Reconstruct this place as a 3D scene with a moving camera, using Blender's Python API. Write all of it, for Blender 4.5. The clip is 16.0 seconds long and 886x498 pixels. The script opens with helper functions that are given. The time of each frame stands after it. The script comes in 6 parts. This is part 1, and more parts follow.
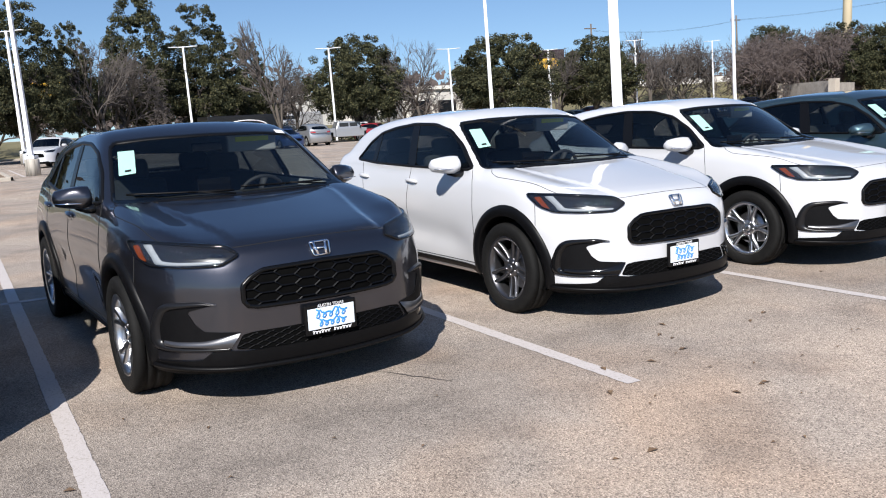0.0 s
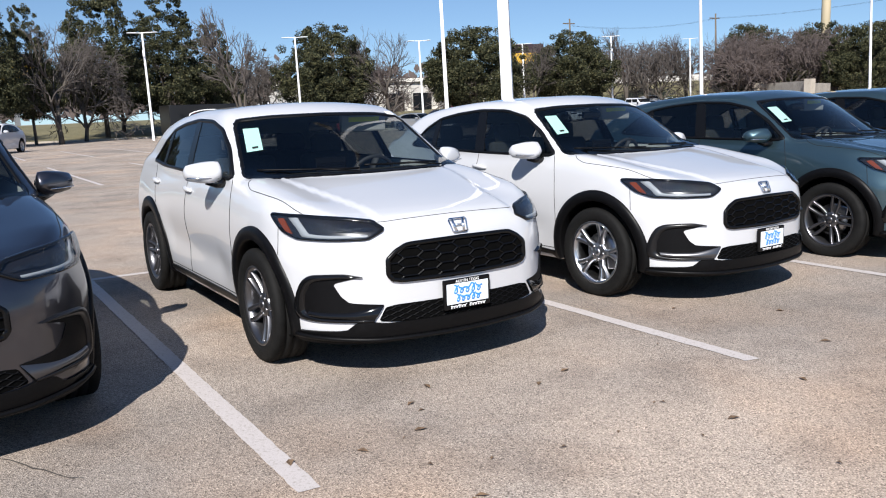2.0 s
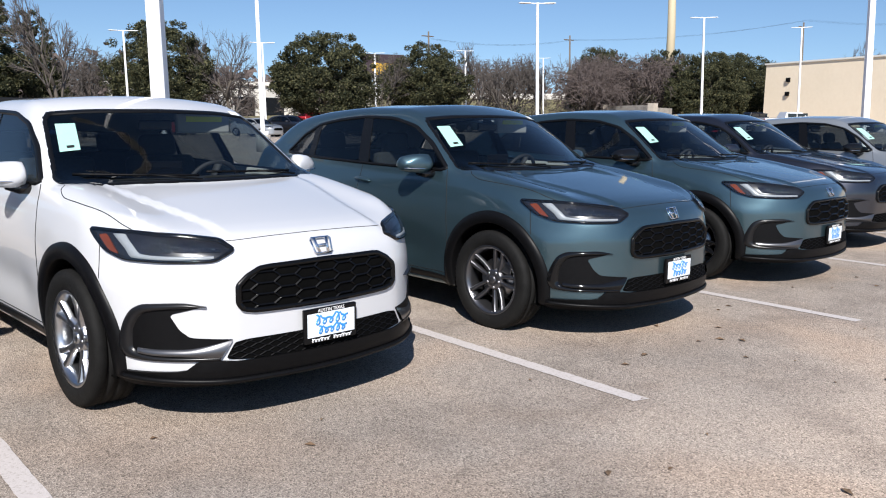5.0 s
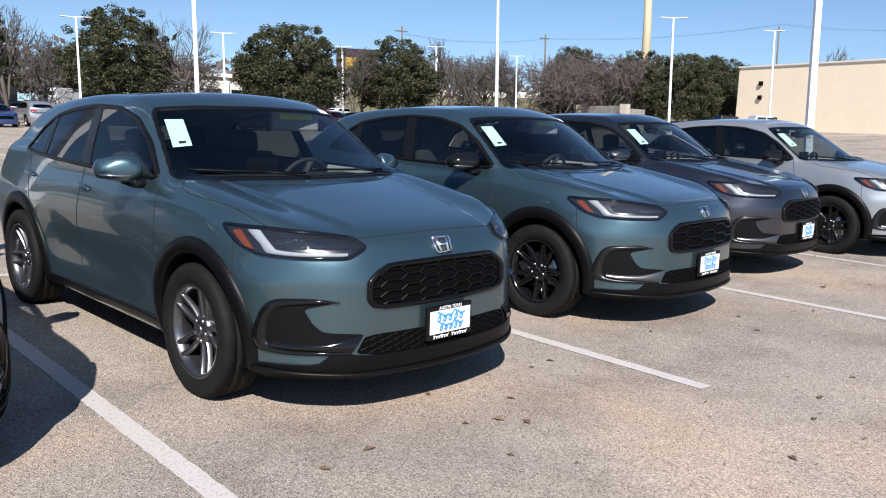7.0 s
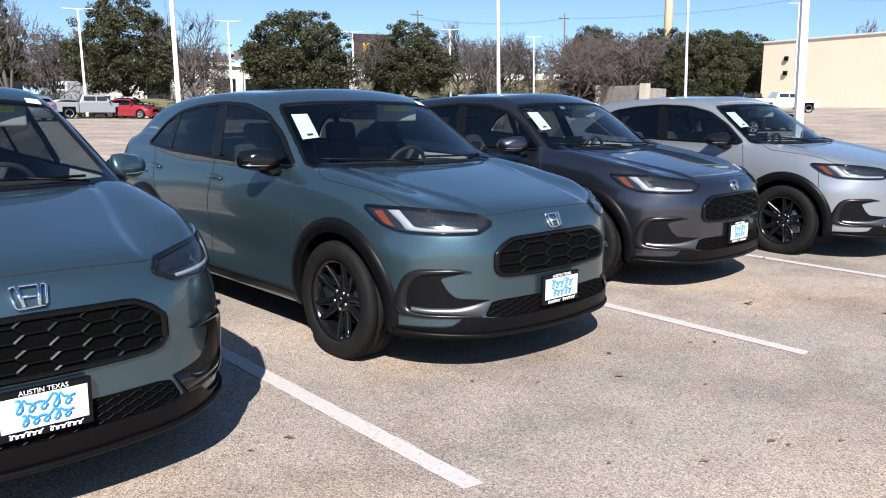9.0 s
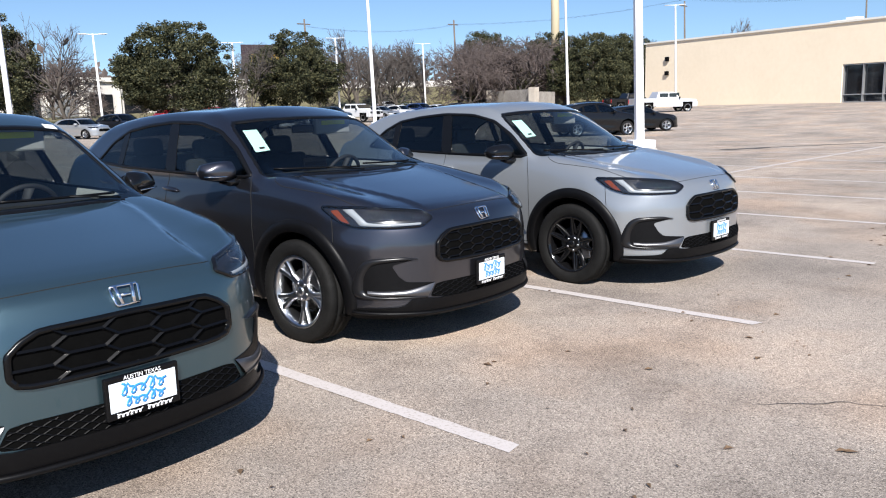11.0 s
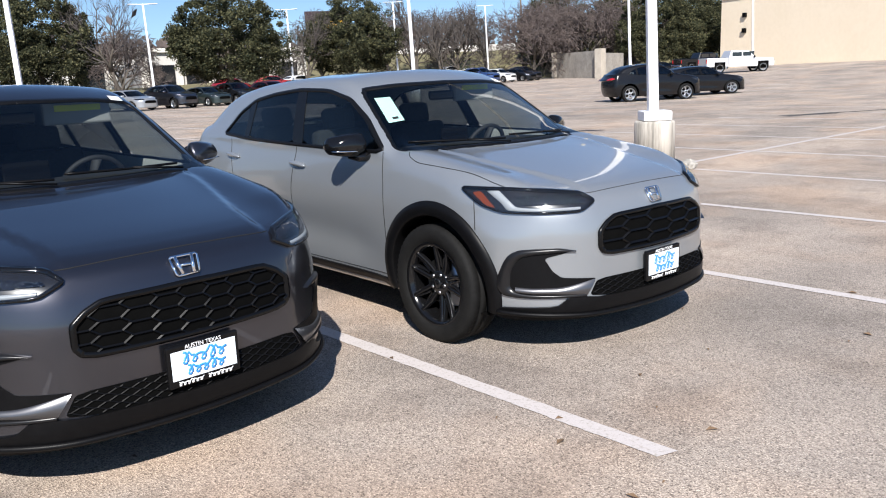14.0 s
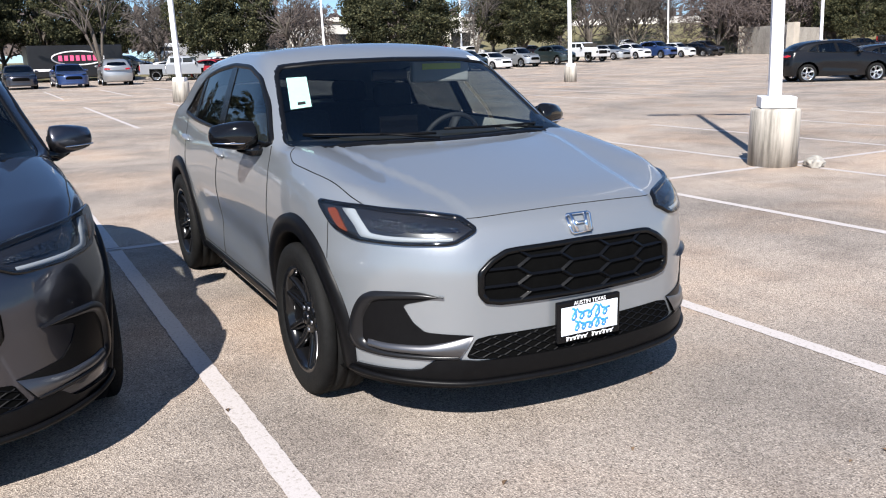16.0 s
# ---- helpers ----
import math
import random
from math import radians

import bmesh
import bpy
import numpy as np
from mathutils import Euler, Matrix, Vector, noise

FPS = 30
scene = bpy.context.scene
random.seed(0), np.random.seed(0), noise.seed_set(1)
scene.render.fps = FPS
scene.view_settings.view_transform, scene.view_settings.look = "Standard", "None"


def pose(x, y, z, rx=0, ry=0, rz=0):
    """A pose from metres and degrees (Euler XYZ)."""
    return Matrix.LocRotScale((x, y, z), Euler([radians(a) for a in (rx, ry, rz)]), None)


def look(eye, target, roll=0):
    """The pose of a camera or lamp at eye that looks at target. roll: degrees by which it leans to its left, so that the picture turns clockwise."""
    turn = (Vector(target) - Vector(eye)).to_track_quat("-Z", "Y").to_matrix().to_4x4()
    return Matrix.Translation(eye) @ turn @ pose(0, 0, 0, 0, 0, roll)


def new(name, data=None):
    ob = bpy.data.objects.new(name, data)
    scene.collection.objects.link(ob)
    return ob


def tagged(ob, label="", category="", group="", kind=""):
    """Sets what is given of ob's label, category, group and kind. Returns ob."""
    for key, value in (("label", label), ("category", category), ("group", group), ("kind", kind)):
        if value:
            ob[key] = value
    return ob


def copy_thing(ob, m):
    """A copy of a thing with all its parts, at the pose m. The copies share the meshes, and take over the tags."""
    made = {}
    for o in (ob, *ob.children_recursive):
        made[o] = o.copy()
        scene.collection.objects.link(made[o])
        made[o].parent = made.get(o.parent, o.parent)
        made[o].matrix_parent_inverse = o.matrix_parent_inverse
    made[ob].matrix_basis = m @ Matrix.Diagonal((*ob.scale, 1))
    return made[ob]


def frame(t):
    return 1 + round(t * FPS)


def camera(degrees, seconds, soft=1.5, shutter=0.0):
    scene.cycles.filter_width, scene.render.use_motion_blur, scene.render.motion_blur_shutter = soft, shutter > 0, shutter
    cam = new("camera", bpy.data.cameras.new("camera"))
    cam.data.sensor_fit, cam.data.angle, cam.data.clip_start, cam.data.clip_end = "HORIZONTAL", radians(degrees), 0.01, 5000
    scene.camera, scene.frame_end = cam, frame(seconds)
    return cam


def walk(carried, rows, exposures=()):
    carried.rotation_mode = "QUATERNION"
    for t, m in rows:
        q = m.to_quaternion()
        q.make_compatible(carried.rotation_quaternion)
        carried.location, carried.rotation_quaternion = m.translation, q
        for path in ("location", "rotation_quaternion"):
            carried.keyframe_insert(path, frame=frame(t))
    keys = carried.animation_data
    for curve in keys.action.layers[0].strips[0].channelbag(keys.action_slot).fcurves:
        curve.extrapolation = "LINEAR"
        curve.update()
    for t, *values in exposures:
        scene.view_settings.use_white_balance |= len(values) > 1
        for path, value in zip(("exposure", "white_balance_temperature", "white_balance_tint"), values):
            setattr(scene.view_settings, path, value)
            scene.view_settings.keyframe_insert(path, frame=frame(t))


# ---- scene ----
cam = camera(57.2, 16.0, soft=1.1)

PATH = [
    (0, (-0.349, -3.206, 1.501), (0.66, -1.508, 1.185), -3.1),
    (0.5, (0.12, -3.093, 1.508), (1.117, -1.393, 1.169), -3.8),
    (1, (0.631, -3.063, 1.488), (1.622, -1.361, 1.137), -4.0),
    (1.5, (1.101, -2.952, 1.464), (2.107, -1.26, 1.112), -3.2),
    (2, (1.617, -2.884, 1.471), (2.658, -1.21, 1.137), -2.0),
    (2.5, (2.079, -2.773, 1.454), (3.171, -1.126, 1.145), -0.7),
    (3, (2.612, -2.653, 1.474), (3.77, -1.048, 1.188), 0.1),
    (3.5, (3.139, -2.579, 1.472), (4.347, -1.009, 1.195), 0.5),
    (4, (3.641, -2.491, 1.469), (4.892, -0.956, 1.186), 0.7),
    (4.5, (4.185, -2.466, 1.472), (5.466, -0.958, 1.178), 0.7),
    (5, (4.721, -2.385, 1.447), (6.024, -0.9, 1.133), 0.7),
    (5.2, (4.948, -2.37, 1.458), (6.26, -0.894, 1.146), 0.6),
    (7.3, (7.166, -2.186, 1.466), (8.504, -0.735, 1.144), 2.0),
    (7.5, (7.382, -2.172, 1.493), (8.713, -0.715, 1.169), 2.0),
    (8, (7.896, -2.205, 1.49), (9.2, -0.726, 1.159), 1.7),
    (8.5, (8.403, -2.168, 1.475), (9.682, -0.67, 1.127), 1.2),
    (9, (8.923, -2.169, 1.492), (10.203, -0.674, 1.134), 0.5),
    (9.5, (9.442, -2.168, 1.499), (10.757, -0.704, 1.144), 0.1),
    (10, (9.963, -2.143, 1.526), (11.345, -0.737, 1.186), 0.0),
    (10.2, (10.161, -2.164, 1.515), (11.569, -0.784, 1.183), -0.1),
    (12.3, (12.227, -1.997, 1.551), (13.679, -0.668, 1.201), -1.6),
    (12.5, (12.413, -1.962, 1.545), (13.853, -0.621, 1.186), -1.6),
    (13, (12.883, -1.878, 1.534), (14.278, -0.496, 1.156), -1.9),
    (13.5, (13.322, -1.745, 1.536), (14.671, -0.324, 1.136), -2.1),
    (14, (13.794, -1.684, 1.527), (15.091, -0.22, 1.109), -2.4),
    (14.5, (14.246, -1.61, 1.502), (15.484, -0.101, 1.066), -2.4),
    (15, (14.702, -1.629, 1.496), (15.87, -0.071, 1.04), -1.9),
    (15.5, (15.162, -1.674, 1.52), (16.228, -0.048, 1.053), -1.6),
    (16, (15.632, -1.63, 1.508), (16.579, 0.068, 1.039), -1.4),
]
walk(cam, [(t, look(eye, target, roll)) for t, eye, target, roll in PATH], [(0.0, 0.54), (3.5, 0.50), (5.0, 0.53), (7.5, 0.72), (9.0, 0.88), (10.2, 0.82), (12.5, 0.68), (14.0, 0.74), (16.0, 0.84)])

# ---- world, sun, exposure ----
SUN_AZ, SUN_EL = math.atan2(-0.662, -0.749), radians(40.5)
world = bpy.data.worlds.new("world")
scene.world = world
world.use_nodes = True
wn = world.node_tree
sky = wn.nodes.new("ShaderNodeTexSky")
sky.sky_type = "NISHITA"
sky.sun_disc = False
sky.sun_elevation, sky.sun_rotation = SUN_EL, SUN_AZ % (2 * math.pi)
sky.altitude, sky.air_density, sky.dust_density, sky.ozone_density = 200, 1.0, 0.1, 3.0
wn.nodes["Background"].inputs["Strength"].default_value = 0.083
coord = wn.nodes.new("ShaderNodeTexCoord")
raise_ = wn.nodes.new("ShaderNodeVectorMath")
raise_.operation = "ADD"
raise_.inputs[1].default_value = (0, 0, 0.07)
unit = wn.nodes.new("ShaderNodeVectorMath")
unit.operation = "NORMALIZE"
wn.links.new(coord.outputs["Generated"], raise_.inputs[0])
wn.links.new(raise_.outputs[0], unit.inputs[0])
wn.links.new(unit.outputs[0], sky.inputs[0])
deep = wn.nodes.new("ShaderNodeHueSaturation")
deep.inputs["Hue"].default_value = 0.504
deep.inputs["Saturation"].default_value = 1.10
wn.links.new(sky.outputs[0], deep.inputs["Color"])
wn.links.new(deep.outputs[0], wn.nodes["Background"].inputs[0])
sun_data = bpy.data.lights.new("sun", "SUN")
sun_data.energy, sun_data.angle, sun_data.color = 5.0, radians(0.53), (1.0, 0.96, 0.915)
sun_ob = new("sun", sun_data)
sun_vec = Vector((math.sin(SUN_AZ) * math.cos(SUN_EL), math.cos(SUN_AZ) * math.cos(SUN_EL), math.sin(SUN_EL)))
sun_ob.matrix_world = look((0, 0, 30), Vector((0, 0, 30)) - sun_vec)


# ---- materials ----
def mat(name, color, rough=0.5, metal=0.0, coat=0.0, spec=0.5):
    m = bpy.data.materials.new(name)
    m.use_nodes = True
    b = m.node_tree.nodes["Principled BSDF"]
    b.inputs["Base Color"].default_value = (*color, 1)
    b.inputs["Roughness"].default_value = rough
    b.inputs["Metallic"].default_value = metal
    b.inputs["Coat Weight"].default_value = coat
    b.inputs["Coat Roughness"].default_value = 0.03
    b.inputs["Specular IOR Level"].default_value = spec
    return m


def node(m, kind, **values):
    n = m.node_tree.nodes.new(kind)
    for key, value in values.items():
        n.inputs[key.replace("_", " ")].default_value = value
    return n


def vary(m, dark, light, scale, detail=6.0, bump=0.0, bump_scale=None, rough=None, seed_by_object=False):
    """Two-scale noise between two colours, with a fine bump."""
    t, b = m.node_tree, m.node_tree.nodes["Principled BSDF"]
    co = t.nodes.new("ShaderNodeTexCoord")
    n1 = node(m, "ShaderNodeTexNoise", Scale=scale, Detail=detail, Roughness=0.6)
    n2 = node(m, "ShaderNodeTexNoise", Scale=scale * 9, Detail=4.0)
    t.links.new(co.outputs["Object"], n1.inputs["Vector"])
    t.links.new(co.outputs["Object"], n2.inputs["Vector"])
    mixn = t.nodes.new("ShaderNodeMath")
    mixn.operation = "MULTIPLY_ADD"
    mixn.inputs[1].default_value = 0.45
    t.links.new(n2.outputs["Fac"], mixn.inputs[0])
    half = t.nodes.new("ShaderNodeMath")
    half.operation = "MULTIPLY"
    half.inputs[1].default_value = 0.55
    t.links.new(n1.outputs["Fac"], half.inputs[0])
    t.links.new(half.outputs[0], mixn.inputs[2])
    ramp = t.nodes.new("ShaderNodeValToRGB")
    ramp.color_ramp.elements[0].position, ramp.color_ramp.elements[1].position = 0.32, 0.68
    ramp.color_ramp.elements[0].color, ramp.color_ramp.elements[1].color = (*dark, 1), (*light, 1)
    t.links.new(mixn.outputs[0], ramp.inputs[0])
    t.links.new(ramp.outputs[0], b.inputs["Base Color"])
    if bump:
        bn = node(m, "ShaderNodeTexNoise", Scale=bump_scale or scale * 12, Detail=3.0)
        t.links.new(co.outputs["Object"], bn.inputs["Vector"])
        bp = node(m, "ShaderNodeBump", Strength=bump, Distance=0.01)
        t.links.new(bn.outputs["Fac"], bp.inputs["Height"])
        t.links.new(bp.outputs[0], b.inputs["Normal"])
    return m


def paint(name, color, metal, flake=0.0, rough=0.35):
    m = mat(name, color, rough, metal, 1.0)
    t, b = m.node_tree, m.node_tree.nodes["Principled BSDF"]
    if flake:
        co = t.nodes.new("ShaderNodeTexCoord")
        v = node(m, "ShaderNodeTexVoronoi", Scale=900.0)
        t.links.new(co.outputs["Object"], v.inputs["Vector"])
        bp = node(m, "ShaderNodeBump", Strength=flake, Distance=0.001)
        t.links.new(v.outputs["Distance"], bp.inputs["Height"])
        t.links.new(bp.outputs[0], b.inputs["Normal"])
    return m


def glass_mat(name, tint, gloss_rough=0.0):
    m = bpy.data.materials.new(name)
    m.use_nodes = True
    t = m.node_tree
    t.nodes.remove(t.nodes["Principled BSDF"])
    clear = t.nodes.new("ShaderNodeBsdfTransparent")
    clear.inputs[0].default_value = (*tint, 1)
    gloss = t.nodes.new("ShaderNodeBsdfGlossy")
    gloss.inputs["Roughness"].default_value = gloss_rough
    facing = t.nodes.new("ShaderNodeLayerWeight")
    facing.inputs["Blend"].default_value = 0.5
    power = t.nodes.new("ShaderNodeMath")
    power.operation = "POWER"
    power.inputs[1].default_value = 5.0
    t.links.new(facing.outputs["Facing"], power.inputs[0])
    fres = t.nodes.new("ShaderNodeMath")
    fres.operation = "MULTIPLY_ADD"
    fres.inputs[1].default_value, fres.inputs[2].default_value = 0.92, 0.06
    t.links.new(power.outputs[0], fres.inputs[0])
    mix = t.nodes.new("ShaderNodeMixShader")
    t.links.new(fres.outputs[0], mix.inputs[0])
    t.links.new(clear.outputs[0], mix.inputs[1])
    t.links.new(gloss.outputs[0], mix.inputs[2])
    t.links.new(mix.outputs[0], t.nodes["Material Output"].inputs[0])
    return m


PAINT = {
    "grey": paint("dark_grey_paint", (0.070, 0.070, 0.082), 0.92, 0.0, 0.30),
    "white": paint("white_paint", (0.555, 0.56, 0.575), 0.0, 0.0, 0.4),
    "teal": paint("teal_paint", (0.066, 0.116, 0.138), 0.8, 0.0, 0.36),
    "silver": paint("light_grey_paint", (0.280, 0.298, 0.315), 0.5, 0.0, 0.32),
}
BLACK_PLASTIC = vary(mat("black_plastic", (0.004, 0.004, 0.0045), 0.42, spec=0.14), (0.0025, 0.0025, 0.003), (0.005, 0.005, 0.0055), 40, bump=0.05, bump_scale=400)
GLOSS_BLACK = mat("gloss_black", (0.005, 0.005, 0.0055), 0.07, spec=0.4)
PILLAR_BLACK = mat("pillar_black", (0.005, 0.005, 0.0055), 0.25, spec=0.2)
SEAL = mat("rubber_seal", (0.004, 0.004, 0.0045), 0.4, spec=0.2)
GAP = mat("panel_gap", (0.004, 0.004, 0.004), 0.8)
# Near-black for underbody and liners; also stands in for grille and pickup shade.
DARK = vary(mat("liner_and_shade_black", (0.002, 0.002, 0.002), 0.9, spec=0.05), (0.0015, 0.0015, 0.0015), (0.003, 0.003, 0.003), 20)
SATIN = mat("satin_grey_trim", (0.13, 0.13, 0.137), 0.32, 0.85, 0.2)
SATIN_DARK = mat("satin_black_trim", (0.009, 0.009, 0.010), 0.28, spec=0.35)
RUBBER = vary(mat("tyre_rubber", (0.014, 0.014, 0.014), 0.7, spec=0.14), (0.006, 0.006, 0.006), (0.013, 0.0128, 0.0125), 14, bump=0.2, bump_scale=300)
CHROME = mat("chrome", (0.75, 0.76, 0.78), 0.1, 1.0)
ALLOY = mat("silver_alloy", (0.55, 0.56, 0.58), 0.28, 1.0)
ALLOY_DARK = mat("dark_machined_alloy", (0.14, 0.14, 0.15), 0.3, 0.9)
ALLOY_BLACK = mat("black_alloy", (0.005, 0.005, 0.0055), 0.14, 0.0, 0.0, 0.45)
BAR_BLACK = mat("grille_black", (0.003, 0.003, 0.0033), 0.26, spec=0.25)
STEEL = mat("brake_steel", (0.35, 0.35, 0.36), 0.35, 1.0)
GLASS_FRONT = glass_mat("windshield_glass", (0.48, 0.55, 0.57))
GLASS_SIDE = glass_mat("front_door_glass", (0.50, 0.55, 0.55))
GLASS_DARK = glass_mat("privacy_glass", (0.16, 0.18, 0.19))
LENS = glass_mat("lamp_lens", (0.85, 0.87, 0.88))
REFLECTOR = mat("lamp_reflector", (0.10, 0.105, 0.115), 0.14, 0.95)
facet = node(REFLECTOR, "ShaderNodeTexVoronoi", Scale=70.0)
REFLECTOR.node_tree.links.new(REFLECTOR.node_tree.nodes.new("ShaderNodeTexCoord").outputs["Object"], facet.inputs["Vector"])
facet_bump = node(REFLECTOR, "ShaderNodeBump", Strength=0.9, Distance=0.012)
REFLECTOR.node_tree.links.new(facet.outputs["Distance"], facet_bump.inputs["Height"])
REFLECTOR.node_tree.links.new(facet_bump.outputs[0], REFLECTOR.node_tree.nodes["Principled BSDF"].inputs["Normal"])
LAMP_DARK = mat("lamp_housing", (0.012, 0.012, 0.014), 0.25)
DRL = mat("white_light_guide", (0.28, 0.30, 0.32), 0.3)
AMBER = mat("amber_marker", (0.15, 0.03, 0.007), 0.25)
RED_LENS = mat("red_lens", (0.35, 0.01, 0.012), 0.15, 0.0, 1.0)
LINING = vary(mat("pale_cabin_lining", (0.3, 0.3, 0.29), 0.9), (0.38, 0.385, 0.36), (0.48, 0.485, 0.455), 8)
CABIN = vary(mat("cabin_trim", (0.025, 0.025, 0.027), 0.7), (0.012, 0.012, 0.013), (0.024, 0.024, 0.026), 12)
FABRIC = vary(mat("seat_fabric", (0.035, 0.035, 0.038), 0.95), (0.030, 0.030, 0.031), (0.055, 0.055, 0.056), 60)
HEADLINER = mat("headliner", (0.35, 0.34, 0.32), 0.95)
STICKER = vary(mat("sticker_paper", (0.38, 0.60, 0.54), 0.6), (0.30, 0.54, 0.47), (0.35, 0.59, 0.52), 8)
PAPER = mat("white_paper", (0.78, 0.78, 0.76), 0.7)
YELLOW = mat("yellow_label", (0.72, 0.72, 0.08), 0.6)
PLATE = mat("plate_white", (0.74, 0.80, 0.85), 0.35)
BLUE = mat("plate_blue", (0.04, 0.27, 0.72), 0.4)
WHITE_INK = mat("white_ink", (0.8, 0.8, 0.8), 0.4)


# ---- mesh helpers ----
def mesh_from(name, verts, faces, smooth=True):
    me = bpy.data.meshes.new(name)
    me.from_pydata([tuple(map(float, v)) for v in verts], [], [tuple(map(int, f)) for f in faces])
    if smooth:
        me.polygons.foreach_set("use_smooth", [True] * len(me.polygons))
    me.update()
    return me


def put_part(name, me, material, parent, label="", m=None):
    """ONE mesh object under a thing or part; alike parts share the mesh and hold their own material."""
    ob = new(name, me)
    if not me.materials:
        me.materials.append(material)
    ob.material_slots[0].link = "OBJECT"
    ob.material_slots[0].material = material
    ob.parent = parent
    if m is not None:
        ob.matrix_basis = m
    if label:
        tagged(ob, label)
    return ob


def from_bm(name, bm, smooth=True):
    bmesh.ops.recalc_face_normals(bm, faces=bm.faces[:])
    me = bpy.data.meshes.new(name)
    bm.to_mesh(me)
    bm.free()
    if smooth:
        me.polygons.foreach_set("use_smooth", [True] * len(me.polygons))
    return me


def rounded_box(name, sx, sy, sz, r=0.01, at=(0, 0, 0), seg=2, taper=None):
    """A box with bevelled edges; taper: scale of the top in x and y."""
    bm = bmesh.new()
    bmesh.ops.create_cube(bm, size=1.0)
    for v in bm.verts:
        k = taper if taper and v.co.z > 0 else (1, 1)
        v.co = Vector((v.co.x * sx * k[0] + at[0], v.co.y * sy * k[1] + at[1], v.co.z * sz + at[2]))
    bmesh.ops.bevel(bm, geom=bm.edges[:], offset=r, segments=seg, profile=0.5, affect="EDGES")
    me = from_bm(name, bm, False)
    return me


def tube_data(points, r, sides=6, radii=None):
    pts = [Vector(p) for p in points]
    verts, faces = [], []
    for i, p in enumerate(pts):
        d = (pts[min(i + 1, len(pts) - 1)] - pts[max(i - 1, 0)])
        d = d.normalized() if d.length > 1e-9 else Vector((0, 0, 1))
        a = d.cross(Vector((0, 0, 1)) if abs(d.z) < 0.9 else Vector((1, 0, 0))).normalized()
        b = d.cross(a)
        rr = radii[i] if radii else r
        for k in range(sides):
            w = 2 * math.pi * k / sides
            verts.append(p + (a * math.cos(w) + b * math.sin(w)) * rr)
    for i in range(len(pts) - 1):
        for k in range(sides):
            j = (k + 1) % sides
            faces.append((i * sides + k, i * sides + j, (i + 1) * sides + j, (i + 1) * sides + k))
    faces.append(tuple(range(sides))[::-1])
    faces.append(tuple((len(pts) - 1) * sides + k for k in range(sides)))
    return verts, faces


def join_data(*pieces):
    verts, faces = [], []
    for v, f in pieces:
        n = len(verts)
        verts += list(v)
        faces += [tuple(i + n for i in q) for q in f]
    return verts, faces


def lathe_data(profile, seg=48, axis="x"):
    """Profile of (radius, along) turned about an axis."""
    verts, faces, n = [], [], len(profile)
    for s in range(seg):
        w = 2 * math.pi * s / seg
        for r, a in profile:
            c, d = r * math.cos(w), r * math.sin(w)
            verts.append((a, c, d) if axis == "x" else (c, d, a))
    for s in range(seg):
        for k in range(n - 1):
            q = (s + 1) % seg
            faces.append((s * n + k, s * n + k + 1, q * n + k + 1, q * n + k))
    return verts, faces


def inside(poly, px, py):
    poly = np.asarray(poly, float)
    px, py = np.asarray(px, float), np.asarray(py, float)
    hit = np.zeros(px.shape, bool)
    x0, y0 = poly[-1]
    for x1, y1 in poly:
        c = ((y1 > py) != (y0 > py)) & (px < (x0 - x1) * (py - y1) / ((y0 - y1) if y0 != y1 else 1e-12) + x1)
        hit ^= c
        x0, y0 = x1, y1
    return hit


def soften(poly, times=2, cut=0.11):
    """Cut the corners of a closed outline."""
    p = np.asarray(poly, float)
    for _ in range(times):
        q = np.roll(p, -1, 0)
        p = np.stack([(1 - cut) * p + cut * q, cut * p + (1 - cut) * q], 1).reshape(-1, 2)
    return p


def resample(poly, step):
    p = np.asarray(poly, float)
    out = []
    for a, b in zip(p, np.roll(p, -1, 0)):
        n = max(1, int(round(np.hypot(*(b - a)) / step)))
        out += [a + (b - a) * k / n for k in range(n)]
    return np.array(out)


def inset(poly, d):
    p = np.asarray(poly, float)
    q, r = np.roll(p, 1, 0), np.roll(p, -1, 0)
    tang = r - q
    tang /= np.maximum(np.hypot(tang[:, 0], tang[:, 1]), 1e-9)[:, None]
    area = (p[:, 0] * r[:, 1] - r[:, 0] * p[:, 1]).sum()
    nrm = np.stack([-tang[:, 1], tang[:, 0]], 1) * np.sign(area)
    return p + nrm * d


# ---- ground and painted lines ----
def smoothstep(a, b, x):
    t = np.clip((np.asarray(x, float) - a) / (b - a), 0, 1)
    return t * t * (3 - 2 * t)


def ground_z(x, y):
    """The lot is flat near the cars, and rises softly far off."""
    return 1.2 * smoothstep(45, 100, x) * (1 - smoothstep(38, 56, y)) + 1.4 * smoothstep(74, 95, y) + 0.5 * smoothstep(46, 62, y) * smoothstep(50, 70, x)


